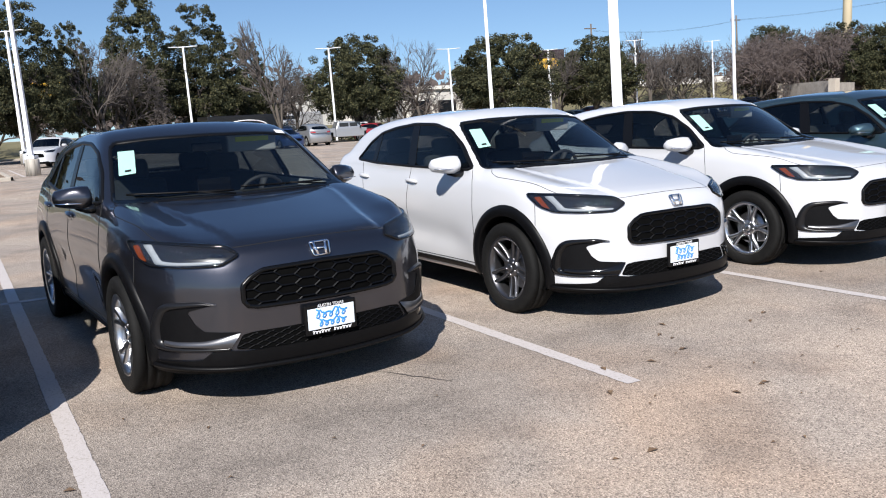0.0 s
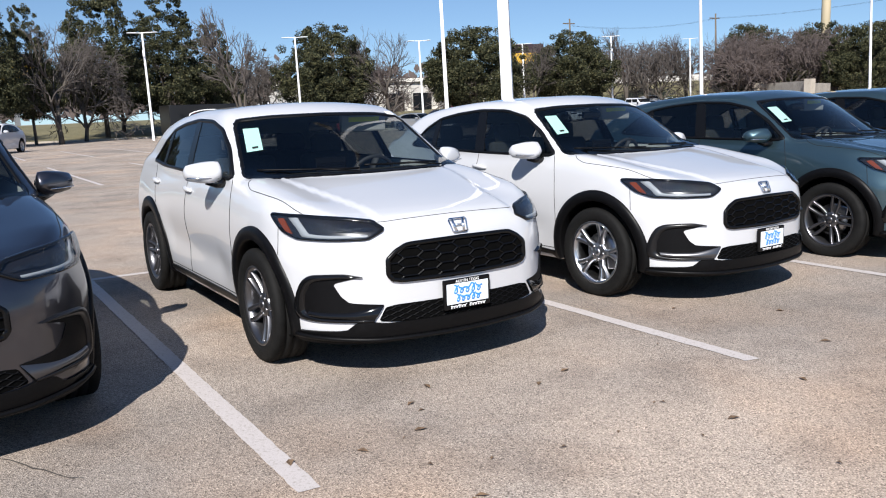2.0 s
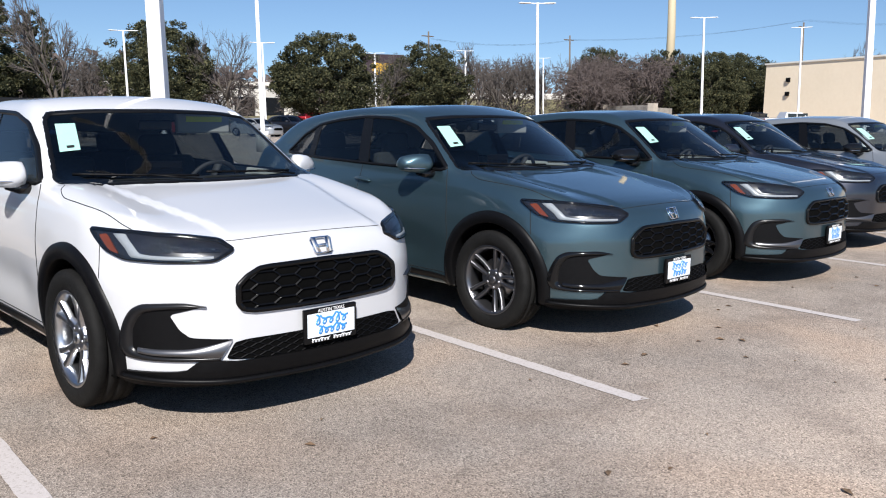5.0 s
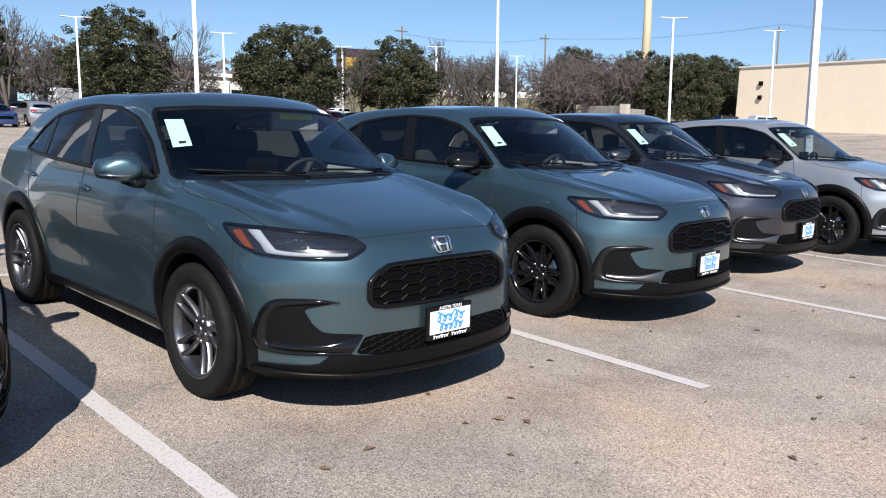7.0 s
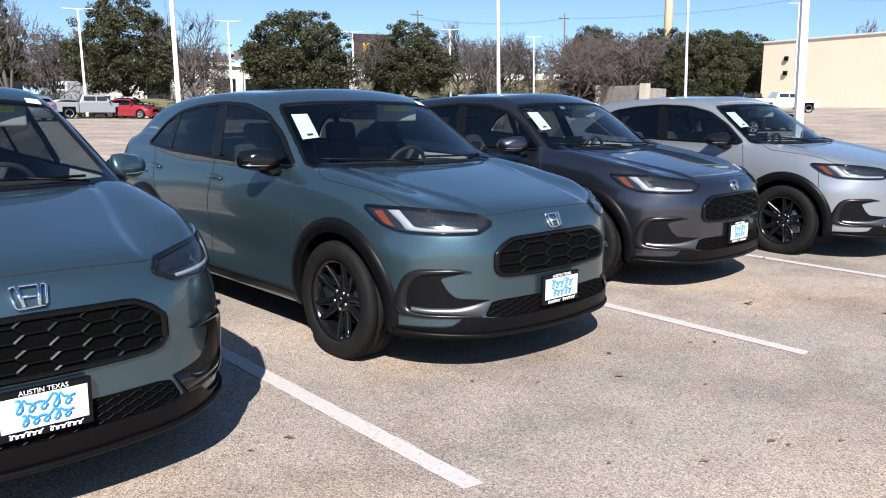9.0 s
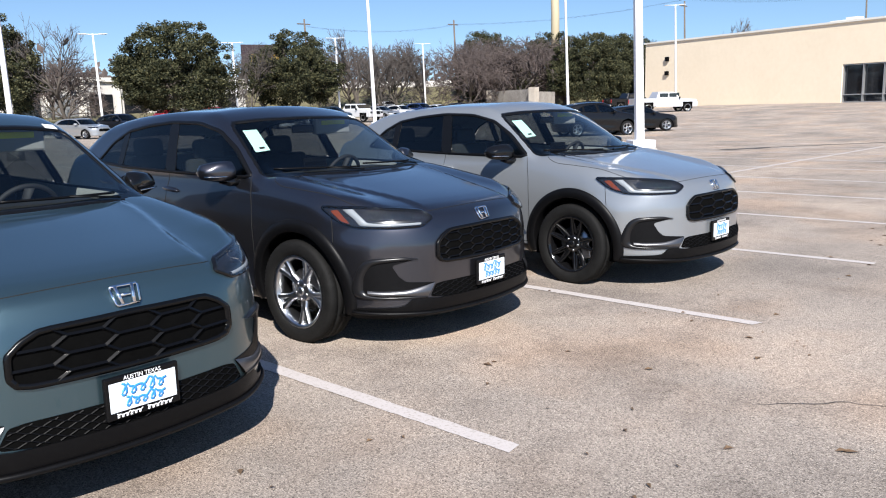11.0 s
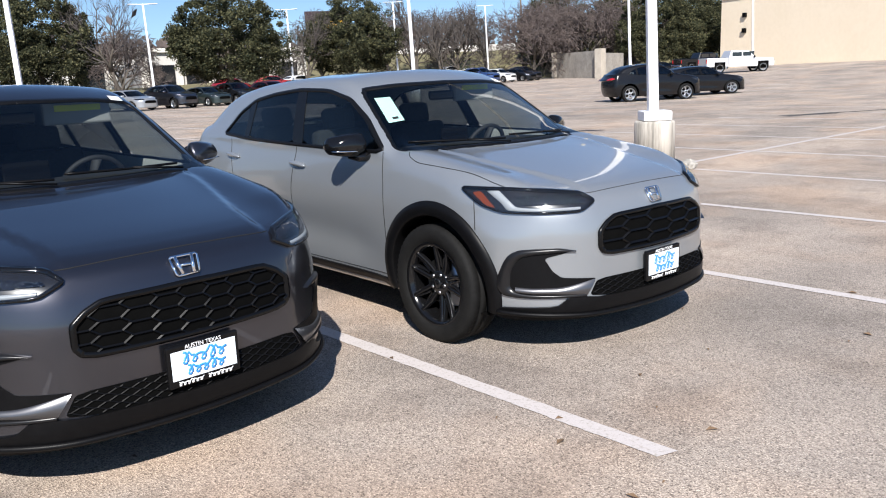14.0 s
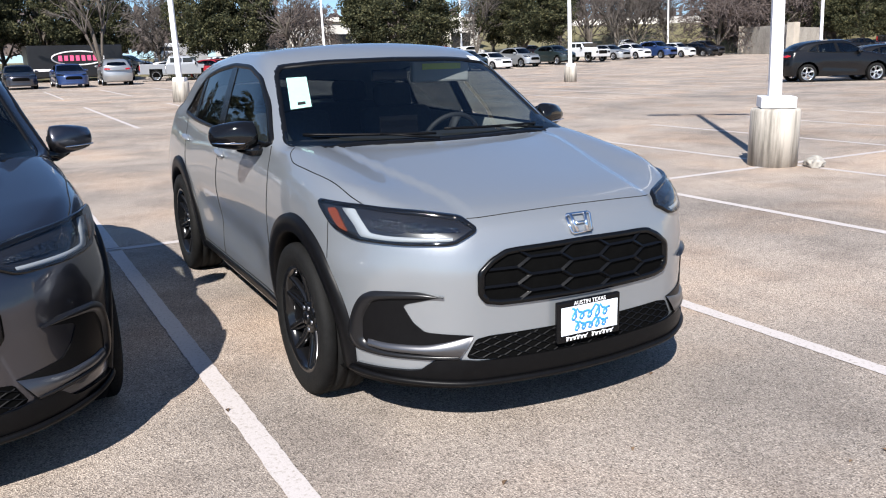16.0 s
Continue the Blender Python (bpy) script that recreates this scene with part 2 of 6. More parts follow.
def asphalt_material():
    m = mat("worn_asphalt", (0.3, 0.27, 0.24), 0.9, spec=0.25)
    t, b = m.node_tree, m.node_tree.nodes["Principled BSDF"]
    co = t.nodes.new("ShaderNodeTexCoord")

    def noise(scale, detail=4.0, rough=0.55):
        n = node(m, "ShaderNodeTexNoise", Scale=scale, Detail=detail, Roughness=rough)
        t.links.new(co.outputs["Object"], n.inputs["Vector"])
        return n.outputs["Fac"]

    def ramp(fac, *stops):
        r = t.nodes.new("ShaderNodeValToRGB")
        r.color_ramp.elements[0].position, r.color_ramp.elements[0].color = stops[0][0], (*stops[0][1], 1)
        r.color_ramp.elements[1].position, r.color_ramp.elements[1].color = stops[-1][0], (*stops[-1][1], 1)
        for p, c in stops[1:-1]:
            r.color_ramp.elements.new(p).color = (*c, 1)
        t.links.new(fac, r.inputs[0])
        return r.outputs[0]

    def blend(kind, fac, a, c):
        n = t.nodes.new("ShaderNodeMix")
        n.data_type, n.blend_type = "RGBA", kind
        if isinstance(fac, float):
            n.inputs[0].default_value = fac
        else:
            t.links.new(fac, n.inputs[0])
        t.links.new(a, n.inputs[6])
        t.links.new(c, n.inputs[7])
        return n.outputs[2]

    vor = node(m, "ShaderNodeTexVoronoi", Scale=150.0)
    t.links.new(co.outputs["Object"], vor.inputs["Vector"])
    stones = ramp(vor.outputs["Color"], (0.1, (0.176, 0.154, 0.137)), (0.35, (0.367, 0.323, 0.287)), (0.6, (0.450, 0.398, 0.353)), (0.95, (0.66, 0.588, 0.52)))
    fine = ramp(noise(160.0, 2.0), (0.3, (0.62, 0.60, 0.58)), (0.7, (1.12, 1.1, 1.08)))
    c = blend("MULTIPLY", 0.9, stones, fine)
    broad = ramp(noise(0.35, 5.0), (0.33, (0.66, 0.67, 0.68)), (0.5, (0.98, 0.97, 0.96)), (0.66, (1.24, 1.18, 1.12)))
    c = blend("MULTIPLY", 0.85, c, broad)
    stain = ramp(noise(1.3, 6.0, 0.65), (0.36, (0.70, 0.69, 0.69)), (0.52, (1.0, 1.0, 1.0)))
    c = blend("MULTIPLY", 0.75, c, stain)
    warm = ramp(noise(0.55, 3.0), (0.48, (1.0, 1.0, 1.0)), (0.68, (1.13, 1.0, 0.89)))
    c = blend("MULTIPLY", 0.8, c, warm)
    # farther on the wear runs in streaks along the aisles
    mp = t.nodes.new("ShaderNodeMapping")
    mp.inputs["Scale"].default_value = (0.04, 0.45, 1)
    t.links.new(co.outputs["Object"], mp.inputs["Vector"])
    ns = node(m, "ShaderNodeTexNoise", Scale=1.0, Detail=5.0)
    t.links.new(mp.outputs[0], ns.inputs["Vector"])
    streak = ramp(ns.outputs["Fac"], (0.35, (0.80, 0.79, 0.78)), (0.6, (1.05, 1.03, 1.0)))
    c = blend("MULTIPLY", 0.6, c, streak)
    t.links.new(c, b.inputs["Base Color"])
    bp = node(m, "ShaderNodeBump", Strength=0.7, Distance=0.006)
    t.links.new(vor.outputs["Distance"], bp.inputs["Height"])
    t.links.new(bp.outputs[0], b.inputs["Normal"])
    return m


ASPHALT = asphalt_material()


def graded(n, near, far):
    s = np.linspace(-1, 1, n)
    return np.sign(s) * (near * np.abs(s) + (far - near) * np.abs(s) ** 4)


gx, gy = graded(121, 160, 2500) + 30, graded(121, 160, 2500) + 30
GX, GY = np.meshgrid(gx, gy, indexing="ij")
GZ = ground_z(GX, GY)
idx = np.arange(GX.size).reshape(GX.shape)
quads = np.stack([idx[:-1, :-1], idx[1:, :-1], idx[1:, 1:], idx[:-1, 1:]], -1).reshape(-1, 4)
ground_me = mesh_from("ground", np.stack([GX, GY, GZ], -1).reshape(-1, 3), quads)
ground_me.materials.append(ASPHALT)
tagged(new("ground", ground_me), "worn tan-grey asphalt car park with fine stone chips", "car park", kind="structure")

LINE = mat("line_paint", (0.7, 0.68, 0.65), 0.7)


def line_material():
    m = LINE
    t, b = m.node_tree, m.node_tree.nodes["Principled BSDF"]
    co = t.nodes.new("ShaderNodeTexCoord")
    n1 = node(m, "ShaderNodeTexNoise", Scale=60.0, Detail=6.0, Roughness=0.7)
    t.links.new(co.outputs["Object"], n1.inputs["Vector"])
    r = t.nodes.new("ShaderNodeValToRGB")
    r.color_ramp.elements[0].position, r.color_ramp.elements[0].color = 0.34, (0.34, 0.30, 0.26, 1)
    r.color_ramp.elements[1].position, r.color_ramp.elements[1].color = 0.47, (0.52, 0.475, 0.455, 1)
    t.links.new(n1.outputs["Fac"], r.inputs[0])
    t.links.new(r.outputs[0], b.inputs["Base Color"])
    bp = node(m, "ShaderNodeBump", Strength=0.5, Distance=0.004)
    t.links.new(n1.outputs["Fac"], bp.inputs["Height"])
    t.links.new(bp.outputs[0], b.inputs["Normal"])


line_material()


def painted_line(x0, y0, x1, y1, w=0.10, name="parking_line", rough_edge=0.0035):
    rnd = random.Random(int(x0 * 100 + y0 * 7))
    a, b = Vector((x0, y0)), Vector((x1, y1))
    n = max(2, int((b - a).length / 0.05))
    if (b - a).length > 12:
        n = int((b - a).length / 0.6)
    d = (b - a).normalized()
    s = Vector((-d.y, d.x)) * w / 2
    verts, faces = [], []
    for i in range(n + 1):
        p = a.lerp(b, i / n)
        for k, sg in ((0, 1), (1, -1)):
            q = p + s * sg * (1 + rnd.uniform(-1, 1) * rough_edge / w * 2) + d * (rnd.uniform(-0.02, 0.02) if i in (0, n) else 0)
            verts.append((q.x, q.y, float(ground_z(q.x, q.y)) + 0.004))
        if i:
            faces.append((2 * i - 2, 2 * i - 1, 2 * i + 1, 2 * i))
    me = mesh_from(name, verts, faces, False)
    me.materials.append(LINE)
    return tagged(new(name, me), "worn white painted parking line on the asphalt", "parking line", "parking lines", "structure")


PITCH = 2.74
for i in range(-2, 9):
    painted_line(PITCH * i, 0.0, PITCH * i, 5.35)


# ---- the compact SUV, built once as a smooth solid and split into its panels ----
def curve(xs, ys):
    """A smooth curve through a few stations (monotone cubic)."""
    xs, ys = np.asarray(xs, float), np.asarray(ys, float)
    d = np.diff(ys) / np.diff(xs)
    m = np.concatenate([[d[0]], np.where(d[1:] * d[:-1] > 0, 2 * d[1:] * d[:-1] / np.where(d[1:] + d[:-1] == 0, 1, d[1:] + d[:-1]), 0), [d[-1]]])

    def at(x):
        x = np.asarray(x, float)
        k = np.clip(np.searchsorted(xs, x) - 1, 0, len(xs) - 2)
        h = xs[k + 1] - xs[k]
        t = np.clip((x - xs[k]) / h, -0.3, 1.3)
        return ((2 * t**3 - 3 * t**2 + 1) * ys[k] + (t**3 - 2 * t**2 + t) * h * m[k] + (-2 * t**3 + 3 * t**2) * ys[k + 1] + (t**3 - t**2) * h * m[k + 1])

    return at


def smax(a, b, k):
    h = np.maximum(k - np.abs(a - b), 0) / k
    return np.maximum(a, b) + h * h * k / 4


def smin(a, b, k):
    return -smax(-a, -b, k)


HUB_F, HUB_R, HUB_Z = 0.93, 3.585, 0.342
nose = curve([0.15, 0.22, 0.30, 0.42, 0.55, 0.66, 0.76, 0.84, 0.90, 1.00], [0.10, 0.045, 0.025, 0.03, 0.03, 0.032, 0.05, 0.085, 0.14, 0.28])
hood = curve([-0.3, 0.1, 0.3, 0.6, 1.0, 1.25, 1.45, 1.8, 3.0, 4.6], [0.82, 0.875, 0.925, 0.98, 1.045, 1.075, 1.10, 1.17, 1.20, 1.17])
roof = curve([1.2, 1.75, 2.15, 2.6, 3.2, 3.8, 4.3], [1.40, 1.535, 1.575, 1.578, 1.545, 1.45, 1.33])
tail = curve([0.15, 0.35, 0.6, 0.9, 1.1, 1.3], [4.30, 4.44, 4.50, 4.47, 4.38, 4.30])


def solid(x, y, z):
    """Below zero inside the body."""
    ax = np.abs(x)
    w = 0.918 - 0.10 * np.maximum(0.62 - z, 0) ** 2 / 0.35 - 0.62 * np.maximum(z - 0.72, 0) ** 2 * 0.75
    w = w - 0.022 * smoothstep(3.2, 4.5, y) - 0.012 * smoothstep(1.2, 0.3, y)
    # haunches over the wheels, and the scooped door
    for hy in (HUB_F, HUB_R):
        w = w + 0.018 * np.exp(-((y - hy) / 0.48) ** 2 - ((z - 0.70) / 0.22) ** 2)
    w = w - 0.026 * np.exp(-((z - 0.52 - 0.05 * (y - 2.2)) / 0.13) ** 2) * smoothstep(1.35, 1.8, y) * smoothstep(3.25, 2.9, y)
    side = ax - w
    bow = 0.235 * ax**2 + 1.25 * np.maximum(ax - 0.45, 0) ** 2 + 2.2 * np.maximum(ax - 0.70, 0) ** 2 * smoothstep(0.64, 0.80, z)
    front = (nose(z) + bow - y) * 0.93
    rear = (y - tail(z) + 0.34 * ax**2.2) * 0.95
    crest = 0.030 * np.exp(-((ax - 0.74) / 0.15) ** 2) * smoothstep(0.2, 0.6, y)
    rise = 0.014 * smoothstep(0.03, -0.03, ax - (0.44 + 0.16 * smoothstep(0.2, 1.2, y)))
    top = (z - hood(y - 0.20 * ax**2) - (crest + rise) * smoothstep(1.5, 1.2, y)) * 0.98
    low = 0.222 - z
    body = smax(smax(side, top, 0.10), smax(smax(front, side, 0.16), rear, 0.10), 0.05)
    body = smax(body, low, 0.03)
    shield = ((1.11 + (z - 1.07) * 1.62 + 0.40 * ax**2 + 0.25 * np.maximum(z - 1.3, 0) ** 2) - y) / 1.90
    cab_side = (ax - (0.858 - np.where(z > 1.10, 0.36, -0.25) * (z - 1.10) - 0.16 * np.maximum(z - 1.10, 0) ** 2 - 0.05 * smoothstep(2.8, 4.2, y))) * 0.93
    cab_top = (z - roof(y) + 0.10 * ax**2) * 0.98
    cab_back = (y - (4.36 - (z - 1.08) * 1.45 - 0.25 * ax**2)) * 0.57
    cab = smax(smax(smax(shield, cab_top, 0.10), cab_side, 0.07), cab_back, 0.10)
    cab = smax(cab, 0.9 - z, 0.02)
    return smin(body, cab, 0.03)


def gradient(p, e=0.004):
    x, y, z = p.T
    g = np.stack([solid(x + e, y, z) - solid(x - e, y, z), solid(x, y + e, z) - solid(x, y - e, z), solid(x, y, z + e) - solid(x, y, z - e)], -1)
    n = np.linalg.norm(g, axis=1, keepdims=True)
    return g / np.maximum(n, 1e-9), n[:, 0] / (2 * e)


def surface_net(step):
    """Quads on the skin of the solid."""
    xs, ys, zs = np.arange(-1.02, 1.03, step), np.arange(-0.08, 4.66, step), np.arange(0.14, 1.68, step)
    X, Y, Z = np.meshgrid(xs, ys, zs, indexing="ij")
    f = solid(X, Y, Z)
    s = f < 0
    corners = [(i, j, k) for i in (0, 1) for j in (0, 1) for k in (0, 1)]
    sub = lambda a, c: a[c[0]:a.shape[0] - 1 + c[0], c[1]:a.shape[1] - 1 + c[1], c[2]:a.shape[2] - 1 + c[2]]
    count = sum(sub(s, c).astype(int) for c in corners)
    cells = (count > 0) & (count < 8)
    index = -np.ones(cells.shape, int)
    index[cells] = np.arange(cells.sum())
    acc, num = np.zeros((cells.sum(), 3)), np.zeros(cells.sum())
    for a in corners:
        for b in corners:
            if sum(b) - sum(a) == 1 and all(q >= p for p, q in zip(a, b)):
                fa, fb = sub(f, a)[cells], sub(f, b)[cells]
                cross = (fa < 0) != (fb < 0)
                t = np.where(cross, fa / np.where(fa == fb, 1, fa - fb), 0)[:, None]
                acc += np.where(cross[:, None], np.array(a) + t * (np.array(b) - np.array(a)), 0)
                num += cross
    where = np.argwhere(cells)
    pts = np.array([xs[0], ys[0], zs[0]]) + (where + acc / num[:, None]) * step
    for _ in range(4):
        n, g = gradient(pts)
        pts = pts - n * np.clip(solid(*pts.T) / np.maximum(g, 0.2), -0.02, 0.02)[:, None]
    faces = []
    for axis in range(3):
        o = [slice(None)] * 3
        o2 = [slice(None)] * 3
        o[axis], o2[axis] = slice(0, -1), slice(1, None)
        sa, sb = s[tuple(o)], s[tuple(o2)]
        ch = np.argwhere(sa != sb)
        u, v = [k for k in range(3) if k != axis]
        ok = (ch[:, u] > 0) & (ch[:, v] > 0) & (ch[:, u] < s.shape[u] - 1) & (ch[:, v] < s.shape[v] - 1)
        ch = ch[ok]
        quad = []
        for du, dv in ((1, 1), (0, 1), (0, 0), (1, 0)):
            c = ch.copy()
            c[:, u] -= du
            c[:, v] -= dv
            quad.append(index[c[:, 0], c[:, 1], c[:, 2]])
        quad = np.stack(quad, -1)
        flip = sa[ch[:, 0], ch[:, 1], ch[:, 2]] == (axis != 1)
        quad[~flip] = quad[~flip][:, ::-1]
        faces.append(quad)
    return pts, np.concatenate(faces)


def bisect(f, lo, hi, n=34):
    """Roots of f between lo (outside, f > 0) and hi (inside)."""
    lo, hi = lo.copy(), hi.copy()
    for _ in range(n):
        mid = (lo + hi) / 2
        out = f(mid) > 0
        lo, hi = np.where(out, mid, lo), np.where(out, hi, mid)
    return (lo + hi) / 2


def on_side(p, side=-1):
    """Points (y, z) laid on the flank."""
    y, z = np.asarray(p, float).T
    r = bisect(lambda a: solid(a, y, z), np.full(len(y), 1.15), np.full(len(y), 0.25))
    return np.stack([side * r, y, z], -1)


def on_front(p, side=1):
    """Points (x, z) laid on the front, round the corner too."""
    x, z = np.asarray(p, float).T
    w = np.arctan2(x, 1.1 - (0.06 + 0.40 * x**2)) * side
    r = bisect(lambda a: solid(a * np.sin(w), 1.1 - a * np.cos(w), z), np.full(len(x), 1.4), np.full(len(x), 0.2))
    return np.stack([r * np.sin(w), 1.1 - r * np.cos(w), z], -1)


def wrap(poly):
    """Turn true (x, z) places on the nose into the coordinates that on_front() takes."""
    p = np.asarray(poly, float)
    ax = np.abs(p[:, 0])
    y = bisect(lambda a: solid(ax, a, p[:, 1]), np.full(len(p), -0.4), np.full(len(p), 1.1))
    grid = np.linspace(0, 1.3, 260)
    xs = np.interp(np.arctan2(ax, 1.1 - y), np.arctan2(grid, 1.1 - (0.06 + 0.40 * grid**2)), grid)
    return np.stack([xs * np.where(p[:, 0] < 0, -1, 1), p[:, 1]], -1)


def on_shield(p, side=1):
    x, z = np.asarray(p, float).T
    r = bisect(lambda a: solid(x, a, z), np.full(len(x), 0.6), np.full(len(x), 2.6))
    return np.stack([x * side, r, z], -1)


def on_back(p, side=1):
    x, z = np.asarray(p, float).T
    r = bisect(lambda a: solid(x, a, z), np.full(len(x), 5.2), np.full(len(x), 2.6))
    return np.stack([x * side, r, z], -1)


def on_top(p, side=1):
    x, y = np.asarray(p, float).T
    r = bisect(lambda a: solid(x, y, a), np.full(len(x), 1.8), np.full(len(x), 0.5))
    return np.stack([x * side, y, r], -1)


def lifted(pts, off):
    return pts + gradient(pts)[0] * off


def plate_on(name, poly, lay, off, side=1, step=0.03, depth=0.012, round_off=2):
    """A panel with an edge, laid on the body within a 2D outline."""
    from mathutils.geometry import delaunay_2d_cdt
    rim = resample(soften(poly, round_off) if round_off else poly, step)
    lo, hi = rim.min(0), rim.max(0)
    g = np.stack(np.meshgrid(np.arange(lo[0], hi[0], step), np.arange(lo[1], hi[1], step), indexing="ij"), -1).reshape(-1, 2)
    g = g[inside(inset(rim, step * 0.5), g[:, 0], g[:, 1])]
    n = len(rim)
    vs, _, fs, *_ = delaunay_2d_cdt([Vector(v) for v in np.concatenate([rim, g])], [(i, (i + 1) % n) for i in range(n)], [], 1, 1e-5)
    flat = np.array([tuple(v) for v in vs])
    pts = lay(flat, side)
    up = lifted(pts, off)
    nn = len(flat)
    rim_lo = lifted(lay(rim, side), off - depth)
    rim_hi = lifted(lay(rim, side), off)
    verts = np.concatenate([up, rim_hi, rim_lo])
    faces = [tuple(f) for f in fs]
    faces += [(nn + i, nn + (i + 1) % n, nn + n + (i + 1) % n, nn + n + i) for i in range(n)]
    me = mesh_from(name, verts, faces)
    bm = bmesh.new()
    bm.from_mesh(me)
    bmesh.ops.recalc_face_normals(bm, faces=bm.faces[:])
    bm.faces.ensure_lookup_table()
    f0 = bm.faces[0]
    if Vector(gradient(np.array([tuple(f0.calc_center_median())]))[0][0]).dot(f0.normal) < 0:
        bmesh.ops.reverse_faces(bm, faces=bm.faces[:])
    bm.to_mesh(me)
    bm.free()
    return me


def ring_on(name, outer, width, lay, off, side=1, step=0.03, depth=0.01, round_off=2):
    """A band inside an outline, laid on the body."""
    rim = resample(soften(outer, round_off) if round_off else outer, step)
    inn = inset(rim, width)
    n = len(rim)
    a, b = lay(rim, side), lay(inn, side)
    mid = lay((rim + inn) / 2, side)
    rows = [lifted(a, off - depth), lifted(a, off), lifted(mid, off + 0.002), lifted(b, off), lifted(b, off - depth)]
    faces = [(r * n + i, r * n + (i + 1) % n, (r + 1) * n + (i + 1) % n, (r + 1) * n + i) for r in range(4) for i in range(n)]
    return mesh_from(name, np.concatenate(rows), faces)


def line_on(pts2, lay, side=1, n=40):
    p = np.asarray(pts2, float)
    d = np.concatenate([[0], np.cumsum(np.hypot(*np.diff(p, axis=0).T))])
    t = np.linspace(0, d[-1], n)
    return lay(np.stack([curve(d, p[:, 0])(t), curve(d, p[:, 1])(t)], -1), side)


def strip_on(name, pts2, lay, side=1, r=0.003, off=0.0, n=40, sides=5, radii=None):
    return mesh_from(name, *tube_data(lifted(line_on(pts2, lay, side, n), off), r, sides, radii))


def band_on(name, outer, inner, lay, side, profile, n=40):
    """A raised strip between two lines laid on the body; profile: (share of the width, height)."""
    a, b = wrap(outer), wrap(inner)

    def spread(p):
        d = np.concatenate([[0], np.cumsum(np.hypot(*np.diff(a, axis=0).T))])
        t = np.linspace(0, d[-1], n)
        return np.stack([curve(d, p[:, 0])(t), curve(d, p[:, 1])(t)], -1)

    a, b = spread(a), spread(b)
    rows = [lifted(lay(a + (b - a) * u, side), off) for u, off in profile]
    faces = [(r * n + i, r * n + i + 1, (r + 1) * n + i + 1, (r + 1) * n + i) for r in range(len(rows) - 1) for i in range(n - 1)]
    bm = bmesh.new()
    vv = [bm.verts.new(v) for v in np.concatenate(rows)]
    for f in faces:
        bm.faces.new([vv[k] for k in (f if side > 0 else f[::-1])])
    return from_bm(name, bm)


whole = lambda half: list(half) + [(-a, b) for a, b in half[::-1]]

SHIELD = whole([(0.0001, 1.083), (0.45, 1.083), (0.795, 1.086), (0.765, 1.17), (0.662, 1.462), (0.40, 1.484), (0.0001, 1.491)])
DLO = [(1.42, 1.070), (2.39, 1.082), (3.18, 1.103), (3.665, 1.132), (3.46, 1.305), (3.24, 1.402), (2.95, 1.446), (2.60, 1.474), (2.22, 1.463), (1.93, 1.403), (1.70, 1.278)]
SIDE_F = [(1.49, 1.086), (2.40, 1.096), (2.53, 1.458), (2.23, 1.449), (1.94, 1.389), (1.72, 1.270)]
SIDE_R = [(2.49, 1.097), (3.215, 1.117), (3.235, 1.389), (2.95, 1.431), (2.595, 1.459)]
SIDE_Q = [(3.245, 1.119), (3.605, 1.138), (3.43, 1.300), (3.265, 1.376)]
PILLARS = ([(2.375, 1.083), (2.515, 1.085), (2.625, 1.468), (2.505, 1.468)], [(3.19, 1.104), (3.27, 1.107), (3.30, 1.375), (3.215, 1.402)])
BACK = whole([(0.0001, 1.13), (0.60, 1.15), (0.52, 1.34), (0.0001, 1.37)])
GRILLE = whole([(0.0001, 0.770), (0.345, 0.763), (0.415, 0.730), (0.466, 0.687), (0.468, 0.600), (0.445, 0.570), (0.385, 0.558), (0.0001, 0.556)])
LOWER = whole([(0.0001, 0.433), (0.478, 0.430), (0.525, 0.346), (0.40, 0.332), (0.0001, 0.326)])
LAMP = [(0.870, 0.924), (0.775, 0.920), (0.615, 0.900), (0.485, 0.881), (0.446, 0.842), (0.545, 0.796), (0.70, 0.794), (0.824, 0.800), (0.862, 0.834)]
POCKET = [(0.600, 0.596), (0.68, 0.606), (0.79, 0.598), (0.825, 0.572), (0.848, 0.490), (0.853, 0.410), (0.838, 0.362), (0.775, 0.350), (0.695, 0.349), (0.548, 0.348), (0.490, 0.436), (0.515, 0.439), (0.655, 0.452), (0.690, 0.488), (0.722, 0.560)]
LIP = whole([(0.0001, 0.330), (0.44, 0.332), (0.53, 0.345), (0.60, 0.340), (0.676, 0.297), (0.93, 0.285), (0.93, 0.226), (0.55, 0.229), (0.0001, 0.229)])
SILL = [(1.40, 0.305), (3.17, 0.305), (3.17, 0.205), (1.40, 0.205)]
HOOD_PLAN = whole([(0.0001, 0.135), (0.44, 0.235), (0.66, 0.33), (0.80, 0.42), (0.815, 0.80), (0.80, 1.25), (0.45, 1.20), (0.0001, 1.10)])
DOOR_F = [(1.36, 0.33), (2.52, 0.33), (2.54, 1.50), (1.9, 1.50), (1.50, 1.10), (1.40, 0.9)]
DOOR_R = [(2.52, 0.33), (3.20, 0.33), (3.22, 0.62), (3.50, 0.95), (3.55, 1.17), (3.40, 1.50), (2.54, 1.50)]

GRILLE, LOWER, LAMP, POCKET = (wrap(q) for q in (GRILLE, LOWER, LAMP, POCKET))
for k in (4, -5):
    LIP[k] = tuple(wrap([LIP[k]])[0])

